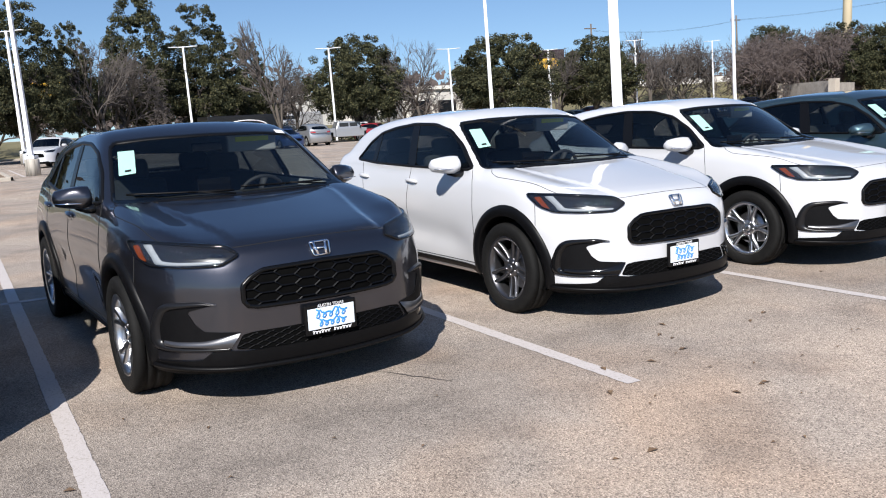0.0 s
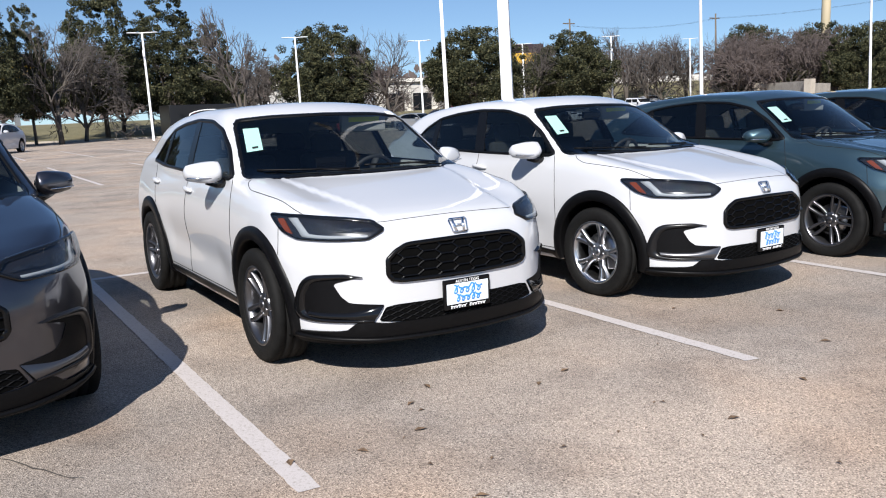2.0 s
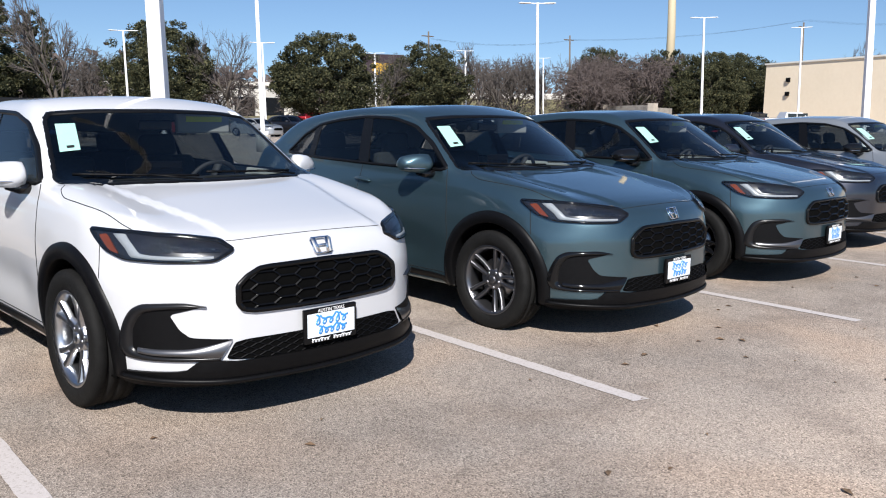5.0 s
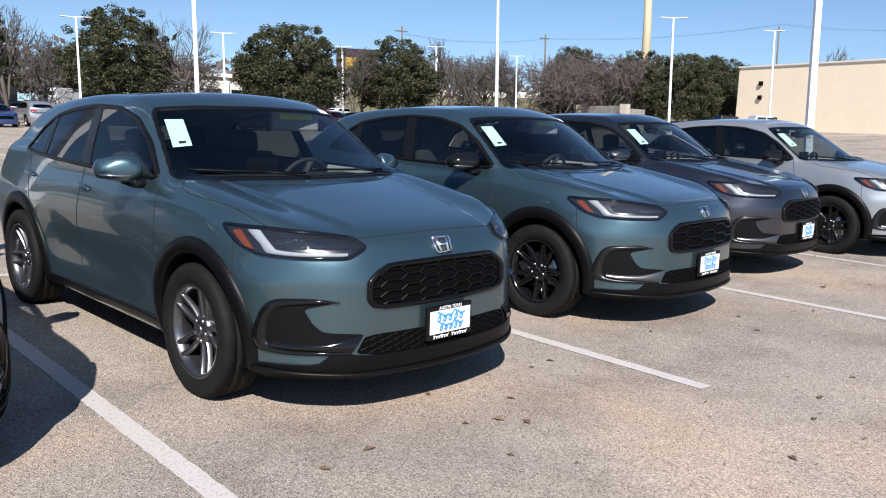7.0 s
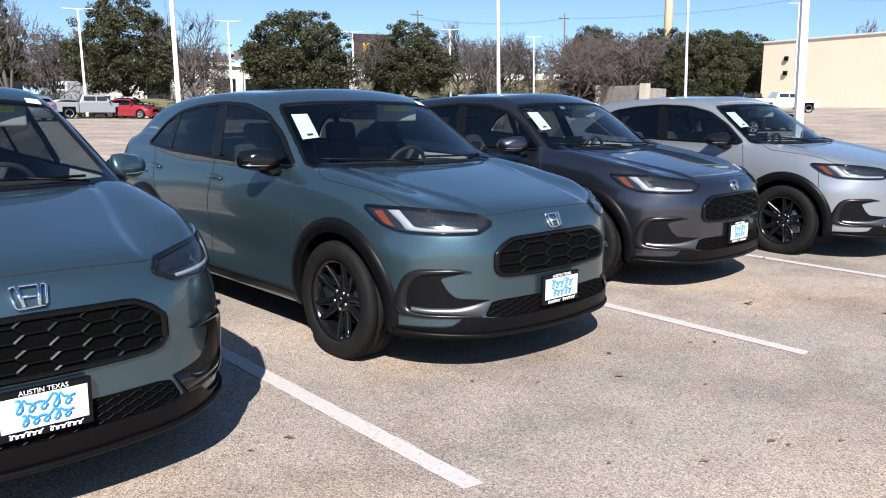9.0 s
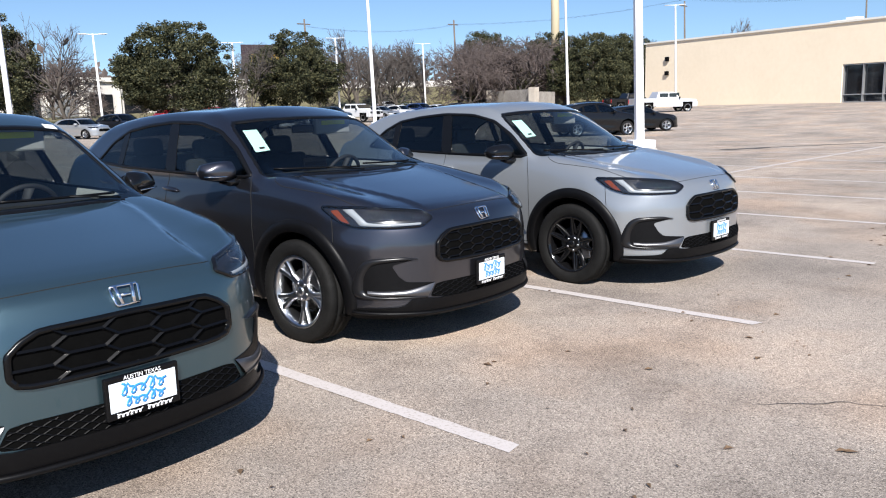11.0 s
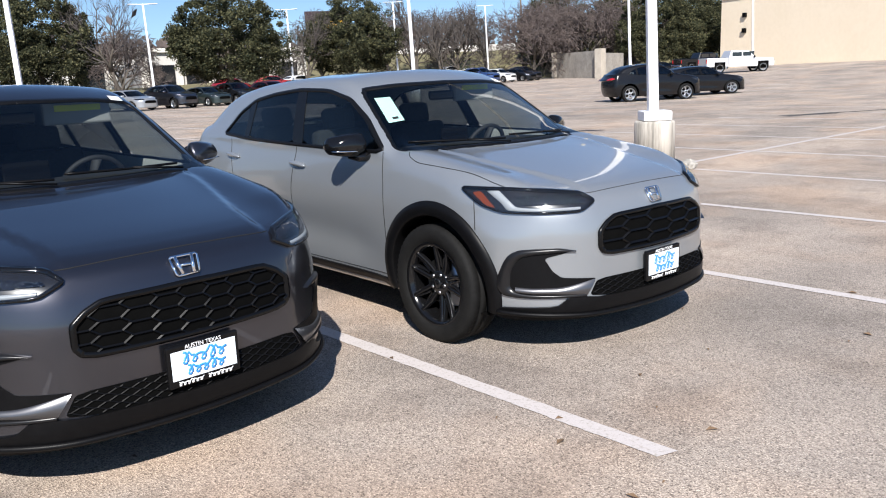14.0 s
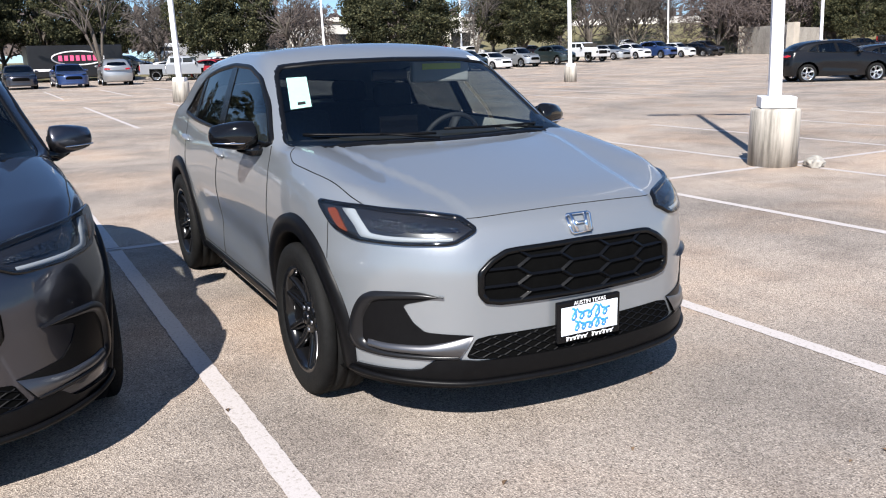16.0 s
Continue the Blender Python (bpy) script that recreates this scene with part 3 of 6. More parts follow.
pts, quads = surface_net(0.026)
ctr = pts[quads].mean(1)
cn = gradient(ctr)[0]
cx, cy, cz = ctr.T
ac = np.abs(cx)
flank = (np.abs(cn[:, 0]) > 0.35) & (ac > 0.5)
gone = cz < 0.232
for hy in (HUB_F, HUB_R):
    gone |= ((cy - hy) ** 2 + (cz - HUB_Z) ** 2 < 0.425**2) & (ac > 0.45)


def cut_hole(outline, lay, axis, faces_near):
    """Leave out the faces inside an outline and pull the rim of the hole onto it."""
    rim = resample(inset(resample(soften(outline), 0.03), 0.004), 0.004)
    hole = inside(rim, ctr[:, axis], cz) & faces_near
    edge = np.intersect1d(np.unique(quads[hole]), np.unique(quads[~hole]))
    p2 = pts[edge][:, [axis, 2]]
    near = rim[((p2[:, None] - rim[None]) ** 2).sum(-1).argmin(1)]
    laid = lay(near, 1)
    if axis == 1:
        laid[:, 0] = np.abs(laid[:, 0]) * np.sign(pts[edge][:, 0])
    pts[edge] = laid
    return hole


gone |= cut_hole(DLO, on_side, 1, flank & (cz > 1.0))
gone |= cut_hole(SHIELD, on_shield, 0, (cy < 2.4) & (cn[:, 1] < -0.2) & (cz > 1.05))
gone |= inside(inset(resample(soften(BACK), 0.03), 0.014), cx, cz) & (cy > 3.2) & ~flank
kind = np.zeros(len(quads), int)
kind[inside(HOOD_PLAN, cx, cy) & (cn[:, 2] > 0.45) & (cz > 0.80) & (cy < 1.35)] = 1
for n_, poly in ((2, DOOR_F), (4, DOOR_R)):
    in_door = inside(poly, cy, cz) & flank
    kind[in_door & (cx < 0)] = n_
    kind[in_door & (cx > 0)] = n_ + 1
kind[(cz > 1.40) & (cn[:, 2] > 0.55) & (cy > 1.7)] = 6
kind[(cy > 3.9) & (cn[:, 1] > 0.4) & (ac < 0.72) & (cz > 0.55)] = 7


def region(name, which, push=0.0):
    f = quads[which & ~gone]
    used, inv = np.unique(f, return_inverse=True)
    p = pts[used]
    n = gradient(p)[0]
    me = mesh_from(name, p + n * push, inv.reshape(-1, 4) if push >= 0 else inv.reshape(-1, 4)[:, ::-1])
    me.normals_split_custom_set_from_vertices([tuple(v) for v in (n if push >= 0 else -n)])
    return me


CAR = {}
for k, name in enumerate(("body_shell", "hood", "front_door_r", "front_door_l", "rear_door_r", "rear_door_l", "roof_panel", "tailgate")):
    CAR[name] = region(name, kind == k)
CAR["cabin_lining"] = region("cabin_lining", (cz > 0.75) & (cy > 1.0) & (kind != 1), -0.02)

for s, tag in ((-1, "r"), (1, "l")):
    for nm, poly in (("front_window", SIDE_F), ("rear_window", SIDE_R), ("quarter_window", SIDE_Q)):
        CAR[f"{nm}_{tag}"] = plate_on(nm, poly, on_side, -0.004, s, 0.06, 0.004)
    CAR[f"window_trim_{tag}"] = ring_on("window_trim", inset(resample(soften(DLO), 0.03), -0.005), 0.024, on_side, 0.002, s, 0.03, round_off=0)
    CAR[f"pillar_{tag}"] = [plate_on("pillar_trim", q, on_side, 0.0, s, 0.04, 0.004, 1) for q in PILLARS]
    CAR[f"sill_{tag}"] = plate_on("sill_trim", SILL, on_side, 0.012, s, 0.06, 0.02)
    CAR[f"lens_{tag}"] = plate_on("lens", LAMP, on_front, 0.016, s, 0.03, 0.012)
    CAR[f"lamp_rim_{tag}"] = ring_on("lamp_rim", inset(resample(soften(LAMP), 0.02), -0.004), 0.012, on_front, 0.014, s, 0.02, 0.016, 0)
    CAR[f"lamp_back_{tag}"] = plate_on("lamp_back", resample(soften(LAMP), 0.02), on_front, 0.004, s, 0.025, 0.012, 0)
    CAR[f"guide_{tag}"] = band_on("daytime_light", [(0.830, 0.906), (0.818, 0.85), (0.806, 0.809), (0.70, 0.803), (0.545, 0.805)], [(0.800, 0.908), (0.793, 0.86), (0.780, 0.828), (0.70, 0.821), (0.54, 0.820)], on_front, s, ((0, 0.004), (0.1, 0.010), (0.9, 0.010), (1, 0.004)))
    CAR[f"marker_{tag}"] = plate_on("amber_marker", wrap([(0.861, 0.897), (0.842, 0.904), (0.834, 0.820), (0.853, 0.834)]), on_front, 0.010, s, 0.02, 0.006, 1)
    CAR[f"unit_{tag}"] = [plate_on("projector", wrap([(a, 0.835), (a + 0.085, 0.838), (a + 0.09, 0.890 - (0.72 - a) * 0.14), (a + 0.005, 0.883 - (0.72 - a) * 0.16)]), on_front, 0.009, s, 0.02, 0.005, 2) for a in (0.685, 0.595, 0.51)]
    CAR[f"pocket_{tag}"] = plate_on("intake_pocket", resample(soften(POCKET), 0.02), on_front, 0.004, s, 0.025, 0.012, 0)
    hoop = [(0.592, 0.597), (0.68, 0.614), (0.795, 0.607), (0.834, 0.578), (0.857, 0.490), (0.862, 0.410), (0.846, 0.354), (0.777, 0.341), (0.695, 0.340), (0.545, 0.340)]
    hoop_in = [(0.598, 0.595), (0.68, 0.588), (0.775, 0.574), (0.804, 0.556), (0.829, 0.470), (0.829, 0.408), (0.815, 0.380), (0.765, 0.366), (0.69, 0.363), (0.55, 0.362)]
    CAR[f"hoop_{tag}"] = band_on("intake_trim", hoop, hoop_in, on_front, s, ((0, -0.002), (0.12, 0.014), (0.5, 0.020), (0.85, 0.016), (1, 0.004)), 60)
    blade = [(0.812, 0.376), (0.765, 0.367), (0.69, 0.364), (0.548, 0.349)]
    blade_in = [(0.816, 0.402), (0.76, 0.397), (0.68, 0.398), (0.492, 0.434)]
    CAR[f"blade_{tag}"] = band_on("intake_blade", blade, blade_in, on_front, s, ((0, 0.004), (0.08, 0.018), (0.5, 0.017), (0.9, 0.010), (1, 0.004)), 40)
    for hy, nm in ((HUB_F, "front"), (HUB_R, "rear")):
        ang = np.radians(np.linspace(-14, 194, 60))
        rows = []
        for r, off in ((0.490, -0.004), (0.487, 0.013), (0.455, 0.018), (0.412, 0.018), (0.404, 0.006), (0.404, -0.09)):
            p2 = np.stack([hy + r * np.cos(ang), np.maximum(HUB_Z + r * np.sin(ang), 0.215)], -1)
            q = on_side(p2, s)
            if nm == "front":
                q[:, 0] = s * np.minimum(np.abs(q[:, 0]), 0.93)
            q = q + np.array([s, 0, 0]) * off
            rows.append(q)
        n = len(ang)
        faces = [(r * n + i, r * n + i + 1, (r + 1) * n + i + 1, (r + 1) * n + i) for r in range(len(rows) - 1) for i in range(n - 1)]
        CAR[f"arch_{nm}_{tag}"] = mesh_from("wheel_arch_trim", np.concatenate(rows), faces)
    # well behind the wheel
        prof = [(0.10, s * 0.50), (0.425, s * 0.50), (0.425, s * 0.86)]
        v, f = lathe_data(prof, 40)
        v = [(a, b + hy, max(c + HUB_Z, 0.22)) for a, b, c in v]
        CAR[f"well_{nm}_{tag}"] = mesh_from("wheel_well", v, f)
    CAR[f"seams_{tag}"] = mesh_from("door_seams", *join_data(
        *[tube_data(lifted(line_on(p, on_side, s, 40), 0.0003), 0.0026, 5) for p in (
            [(1.40, 0.32), (1.385, 0.6), (1.40, 0.85), (1.455, 1.08)], [(2.50, 0.32), (2.51, 0.7), (2.46, 1.078)],
            [(1.40, 0.32), (2.0, 0.32), (2.525, 0.32), (3.14, 0.32)], [(3.14, 0.32), (3.18, 0.55), (3.40, 0.86), (3.50, 1.14)],
            [(0.62, 0.90), (0.61, 0.84), (0.60, 0.78), (0.585, 0.70)])]))
    CAR[f"hood_seam_{tag}"] = mesh_from("hood_seam", *tube_data(lifted(line_on([(0.772, 0.455), (0.797, 0.56), (0.812, 0.70), (0.836, 0.92), (0.845, 1.10), (0.826, 1.21), (0.785, 1.265)], on_top, s, 60), -0.0005), 0.0026, 5))
    for hy_, nm in ((2.42, "front"), (3.40, "rear")):
        c = on_side(np.array([[hy_, 0.960 + (0.018 if nm == "rear" else 0)]]), s)[0]
        bm = bmesh.new()
        bmesh.ops.create_uvsphere(bm, u_segments=16, v_segments=8, radius=1)
        for v in bm.verts:
            v.co = Vector((c[0] + s * 0.012 + v.co.x * 0.022, c[1] + v.co.y * 0.105 * (1 - 0.12 * v.co.z), c[2] + v.co.z * 0.019 + 0.01 * v.co.y))
        CAR[f"handle_{nm}_{tag}"] = from_bm("door_handle", bm)
        cup = plate_on("handle_cup", [(hy_ - 0.075, c[2] - 0.04), (hy_ + 0.06, c[2] - 0.045), (hy_ + 0.07, c[2] + 0.02), (hy_ - 0.07, c[2] + 0.02)], on_side, 0.0015, s, 0.02, 0.003)
        CAR[f"cup_{nm}_{tag}"] = cup
    # door mirror
    bm = bmesh.new()
    bmesh.ops.create_cube(bm, size=2.0)
    bmesh.ops.subdivide_edges(bm, edges=bm.edges[:], cuts=5, use_grid_fill=True)
    for v in bm.verts:
        p = v.co.copy()
        q = Vector((p.x * math.sqrt(1 - p.y**2 / 2 * 0.9 - p.z**2 / 2 * 0.8), p.y * math.sqrt(max(0.05, 1 - p.z**2 / 2 - p.x**2 / 2 * 0.8)), p.z * math.sqrt(max(0.05, 1 - p.x**2 / 2 * 0.8 - p.y**2 / 2))))
        q = q.lerp(p * 0.9, 0.38)
        q.z *= 1 - 0.20 * q.x - (0.12 if q.z < 0 else 0)
        v.co = Vector((s * (0.978 + q.x * 0.118), 1.67 + q.y * 0.075 + 0.05 * q.x, 1.118 + q.z * 0.078))
    CAR[f"mirror_{tag}"] = from_bm("mirror_cap", bm)
    CAR[f"mirror_lower_{tag}"] = mesh_from("mirror_arm", *join_data(tube_data([(s * 0.84, 1.60, 1.05), (s * 0.90, 1.63, 1.045), (s * 0.955, 1.67, 1.062)], 0.03, 8, [0.034, 0.03, 0.024]), tube_data([(s * 0.885, 1.622, 1.082), (s * 1.045, 1.675, 1.086)], 0.03, 8, [0.02, 0.012])))
    bm = bmesh.new()
    bmesh.ops.create_circle(bm, cap_ends=True, segments=20, radius=1)
    for v in bm.verts:
        v.co = Vector((s * (0.965 + v.co.x * 0.095), 1.752 + s * 0 + 0.03 * v.co.x, 1.118 + v.co.y * 0.058))
    CAR[f"turn_signal_{tag}"] = mesh_from("turn_signal", *tube_data([(s * (0.895 + 0.19 * u), 1.588 + 0.012 * u + 0.06 * u**3, 1.086 + 0.006 * u) for u in np.linspace(0, 1, 9)], 0.004, 6))
    CAR[f"mirror_glass_{tag}"] = from_bm("mirror_glass", bm, False)

CAR["windshield"] = plate_on("windshield", SHIELD, on_shield, -0.003, 1, 0.06, 0.004)
CAR["windshield_frit"] = ring_on("windshield_border", inset(resample(soften(SHIELD), 0.03), -0.006), 0.022, on_shield, -0.0005, 1, 0.03, round_off=0)
CAR["back_window"] = plate_on("back_window", BACK, on_back, 0.002, 1, 0.06, 0.004)
CAR["back_seal"] = ring_on("window_seal", BACK, 0.035, on_back, 0.004)
CAR["lip"] = plate_on("lower_bumper", LIP, on_front, 0.014, 1, 0.045, 0.03, 1)
CAR["lip_edge"] = strip_on("bumper_lip", [(-0.93, 0.262), (-0.7, 0.255), (-0.45, 0.248), (0.0, 0.244), (0.45, 0.248), (0.7, 0.255), (0.93, 0.262)], on_front, 1, 0.013, 0.018, 70, 6)
# Near-black sheet on the uncut nose stands in for shade behind the bars.
CAR["grille_shade_sheet"] = plate_on("grille_shade_sheet", resample(soften(GRILLE), 0.03), on_front, 0.004, 1, 0.03, 0.012, 0)
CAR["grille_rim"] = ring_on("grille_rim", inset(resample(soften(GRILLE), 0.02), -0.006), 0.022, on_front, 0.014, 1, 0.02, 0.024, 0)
# The same stand-in shade, laid flat behind the lower mesh.
CAR["lower_shade_sheet"] = plate_on("lower_grille_shade_sheet", resample(soften(LOWER), 0.03), on_front, 0.004, 1, 0.03, 0.012, 0)
CAR["hood_front_seam"] = mesh_from("hood_seam", *tube_data(lifted(line_on([(-0.478, 0.880), (-0.24, 0.889), (0.0, 0.892), (0.24, 0.889), (0.478, 0.880)], on_front, 1, 50), -0.0005), 0.0026, 5))


def lattice(poly, cell_w, cell_h, point, r, off, half_only=False):
    """Honeycomb bars inside an outline, laid on the front."""
    rim = inset(resample(soften(poly), 0.02), 0.004)
    x1, z1 = rim.max(0)
    z0 = rim[:, 1].min()
    pieces = []
    for i in range(-24, 25):
        for j in range(-1, int((z1 - z0) / cell_h) + 2):
            cx_ = i * (cell_w - point)
            cz_ = z0 + (j + 0.5 + (0.5 if i % 2 else 0)) * cell_h
            a, b = (cx_ - cell_w / 2, cz_), (cx_ - cell_w / 2 + point, cz_ + cell_h / 2)
            c, d = (cx_ + cell_w / 2 - point, cz_ + cell_h / 2), (cx_ + cell_w / 2, cz_)
            for p, q in ((a, b), (b, c), (c, d)):
                seg = np.linspace(p, q, 7)
                ok = inside(rim, seg[:, 0], seg[:, 1])
                if ok.sum() >= 2:
                    pieces.append(tube_data(lifted(on_front(seg[ok]), off), r, 4))
    return join_data(*pieces)


CAR["grille_mesh_fine"] = mesh_from("grille_bars", *lattice(GRILLE, 0.140, 0.050, 0.034, 0.0055, 0.008), False)
CAR["grille_mesh_wide"] = mesh_from("grille_bars", *lattice(GRILLE, 0.235, 0.066, 0.052, 0.0085, 0.008), False)
CAR["lower_mesh"] = mesh_from("lower_grille_bars", *lattice(LOWER, 0.070, 0.030, 0.030, 0.003, 0.007), False)

# emblem: a chrome rounded frame with two uprights and a bar
em_c = on_front(np.array([[0.0001, 0.831]]))[0]
fr = [(-0.059, 0.032), (-0.052, 0.040), (0.052, 0.040), (0.059, 0.032), (0.050, -0.034), (0.043, -0.041), (-0.043, -0.041), (-0.050, -0.034), (-0.059, 0.032)]
tilt = Matrix.Translation((0, em_c[1] - 0.008, 0.831)) @ Matrix.Rotation(radians(-28), 4, "X")
emb = join_data(tube_data([(a, 0, b) for a, b in fr], 0.0055, 6), tube_data([(-0.036, 0, 0.038), (-0.024, 0, -0.037)], 0.0085, 6), tube_data([(0.036, 0, 0.038), (0.024, 0, -0.037)], 0.0085, 6), tube_data([(-0.024, 0, 0.0), (0.024, 0, 0.0)], 0.007, 6))
CAR["emblem"] = mesh_from("emblem", [tilt @ Vector(v) for v in emb[0]], emb[1])

# number plate
PL_Y, PL_Z = float(on_front(np.array([[0.0001, 0.46]]))[0][1]) - 0.028, 0.447
CAR["plate_holder"] = rounded_box("plate_holder", 0.316, 0.022, 0.172, 0.006, (0, PL_Y + 0.008, PL_Z))
CAR["plate_mount"] = rounded_box("plate_mount", 0.20, 0.07, 0.10, 0.006, (0, PL_Y + 0.04, PL_Z - 0.02))
CAR["plate_sheet"] = rounded_box("plate_sheet", 0.284, 0.004, 0.118, 0.0015, (0, PL_Y - 0.005, PL_Z + 0.004), 1)


def scribble(name, x0, x1, z, tall, low, turns, r, lean=0.25):
    """One looped pen stroke across the plate, with a few taller loops."""
    line = []
    for k in range(turns * 12 + 1):
        t = k / 12
        w = 2 * math.pi * t
        h = (tall if int(t) % 3 == 0 else low) if math.cos(w) > 0 else low
        dz = h * math.cos(w)
        line.append((x0 + (x1 - x0) * t / turns + 0.46 * (x1 - x0) / turns * math.sin(w) + lean * dz, PL_Y - 0.0085, PL_Z + z + dz))
    v, f = tube_data(line, r, 6)
    return mesh_from(name, [(a, PL_Y - 0.0085 + (b - PL_Y + 0.0085) * 0.25, c) for a, b, c in v], f)


CAR["plate_script"] = [scribble("plate_script", -0.100, 0.095, 0.022, 0.034, 0.015, 5, 0.0052), scribble("plate_script", -0.082, 0.088, -0.026, 0.026, 0.013, 5, 0.0052)]
CAR["frame_script"] = [scribble("frame_script", -0.122, -0.014, -0.071, 0.010, 0.0055, 6, 0.0026), scribble("frame_script", 0.006, 0.118, -0.071, 0.010, 0.0055, 6, 0.0026)]
txt = bpy.data.curves.new("plate_text", "FONT")
txt.body, txt.size, txt.align_x, txt.extrude = "AUSTIN TEXAS", 0.024, "CENTER", 0.0008
tob = bpy.data.objects.new("plate_text", txt)
CAR["plate_text"] = bpy.data.meshes.new_from_object(tob)
bpy.data.objects.remove(tob)
for v in CAR["plate_text"].vertices:
    v.co = (v.co.x, PL_Y - 0.0045 - v.co.z, PL_Z + 0.0665 + v.co.y)

# wipers, stickers, cabin
for s, tag in ((-1, "r"), (1, "l")):
    a = lifted(on_shield(np.stack([np.linspace(-0.70 if s < 0 else -0.02, -0.08 if s < 0 else 0.62, 12), np.linspace(1.118, 1.10, 12)], -1)), 0.018)
    CAR[f"wiper_{tag}"] = mesh_from("wiper", *join_data(tube_data(a, 0.007, 5), tube_data([a[6] + np.array([0, -0.01, 0.004]), a[10] + np.array([0.05, -0.06, -0.02])], 0.006, 5)))


def card(name, rect, off):
    (x0, z0), (x1, z1), (x2, z2), (x3, z3) = rect
    g = [(1 - u) * (1 - v) * np.array(rect[0]) + u * (1 - v) * np.array(rect[1]) + u * v * np.array(rect[2]) + (1 - u) * v * np.array(rect[3]) for v in np.linspace(0, 1, 5) for u in np.linspace(0, 1, 4)]
    top_ = lifted(on_shield(np.array(g)), off)
    faces = [(r * 4 + c, r * 4 + c + 1, r * 4 + c + 5, r * 4 + c + 4) for r in range(4) for c in range(3)]
    return mesh_from(name, top_, faces)


CAR["sticker"] = card("window_sticker", [(-0.692, 1.243), (-0.590, 1.255), (-0.537, 1.400), (-0.636, 1.396)], 0.002)
CAR["sticker_mark"] = card("sticker_mark", [(-0.650, 1.262), (-0.612, 1.266), (-0.607, 1.279), (-0.645, 1.275)], 0.004)
CAR["small_sticker"] = card("small_sticker", [(0.545, 1.462), (0.625, 1.452), (0.622, 1.478), (0.548, 1.486)], 0.005)
steer = Matrix.Translation((0.37, 1.83, 0.98)) @ Matrix.Rotation(radians(-68), 4, "X")
ring_pts = [steer @ Vector((0.185 * math.cos(w), 0.185 * math.sin(w), 0)) for w in np.linspace(0, 2 * math.pi, 40)]
CAR["steering_wheel"] = mesh_from("steering_wheel", *join_data(tube_data(ring_pts, 0.016, 8), tube_data([steer @ Vector((-0.18, 0, 0)), steer @ Vector((0.18, 0, 0))], 0.02, 6), tube_data([steer @ Vector((0, -0.18, 0)), steer @ Vector((0, 0, 0.0)), steer @ Vector((0, 0, -0.25))], 0.035, 8)))
CAR["dashboard"] = rounded_box("dashboard", 1.44, 0.62, 0.30, 0.06, (0, 1.52, 0.915), 3)
CAR["screen"] = rounded_box("dashboard_screen", 0.24, 0.02, 0.14, 0.008, (-0.02, 1.72, 1.10))
CAR["visor"] = rounded_box("sun_visor", 0.38, 0.05, 0.13, 0.012, (0.36, 1.93, 1.405), 2)
CAR["visor_label"] = rounded_box("visor_label", 0.26, 0.006, 0.035, 0.002, (0.36, 1.903, 1.432))
CAR["inner_mirror"] = rounded_box("inner_mirror", 0.22, 0.03, 0.065, 0.012, (0, 1.87, 1.39), 2)
CAR["floor_pan"] = rounded_box("floor_pan", 1.36, 3.9, 0.16, 0.02, (0, 2.25, 0.29))
CAR["bulkhead"] = rounded_box("bulkhead", 1.30, 0.9, 0.52, 0.03, (0, 0.78, 0.60))
for nm, sx, sy, w in (("driver_seat", 0.37, 2.25, 0.50), ("passenger_seat", -0.37, 2.25, 0.50), ("rear_bench", 0.0, 3.12, 1.25)):
    bm = bmesh.new()
    for (dx, dy, dz, x, y, z, tilt_) in ((w, 0.52, 0.16, 0, 0, 0.56, 0), (w, 0.14, 0.62, 0, 0.30, 0.86, -14)):
        m = Matrix.Translation((sx + x, sy + y, z)) @ Matrix.Rotation(radians(tilt_), 4, "X") @ Matrix.Diagonal((dx, dy, dz, 1))
        bmesh.ops.create_cube(bm, size=1.0, matrix=m)
    for hx in ((0,) if w < 1 else (-0.4, 0.4)):
        m = Matrix.Translation((sx + hx, sy + 0.40, 1.235)) @ Matrix.Rotation(radians(-10), 4, "X") @ Matrix.Diagonal((0.27, 0.10, 0.17, 1))
        bmesh.ops.create_cube(bm, size=1.0, matrix=m)
    bmesh.ops.bevel(bm, geom=bm.edges[:], offset=0.045, segments=3, profile=0.5, affect="EDGES")
    CAR[nm] = from_bm(nm, bm, True)
for s, tag in ((-1, "r"), (1, "l")):
    CAR[f"tail_{tag}"] = plate_on("tail_lamp", [(0.45, 0.92), (0.74, 0.93), (0.80, 0.98), (0.70, 1.02), (0.45, 0.99)], on_back, 0.006, s, 0.04, 0.02)

# wheel, its axis along x, outer face towards -x
TYRE_R = 0.351
prof = [(0.243, 0.095), (0.249, 0.107), (0.288, 0.115), (0.324, 0.115), (0.343, 0.106), (TYRE_R, 0.092)]
for g in (0.052, 0.0, -0.052):
    prof += [(TYRE_R, g + 0.008), (TYRE_R - 0.008, g + 0.005), (TYRE_R - 0.008, g - 0.005), (TYRE_R, g - 0.008)]
prof += [(r, -a) for r, a in prof[:6][::-1]]
v, f = lathe_data(prof, 132)
n = len(prof)
v = [list(p) for p in v]
for k in range(132):
    if k % 2:
        for j in (4, 5, n - 6, n - 5):
            p = v[k * n + j]
            p[1] *= 0.974
            p[2] *= 0.974
WHEEL = {"tyre": mesh_from("tyre", v, f)}
WHEEL["barrel"] = mesh_from("rim", *lathe_data([(0.236, 0.10), (0.219, 0.09), (0.214, -0.06), (0.227, -0.098), (0.244, -0.106), (0.251, -0.102), (0.251, -0.09)], 64))
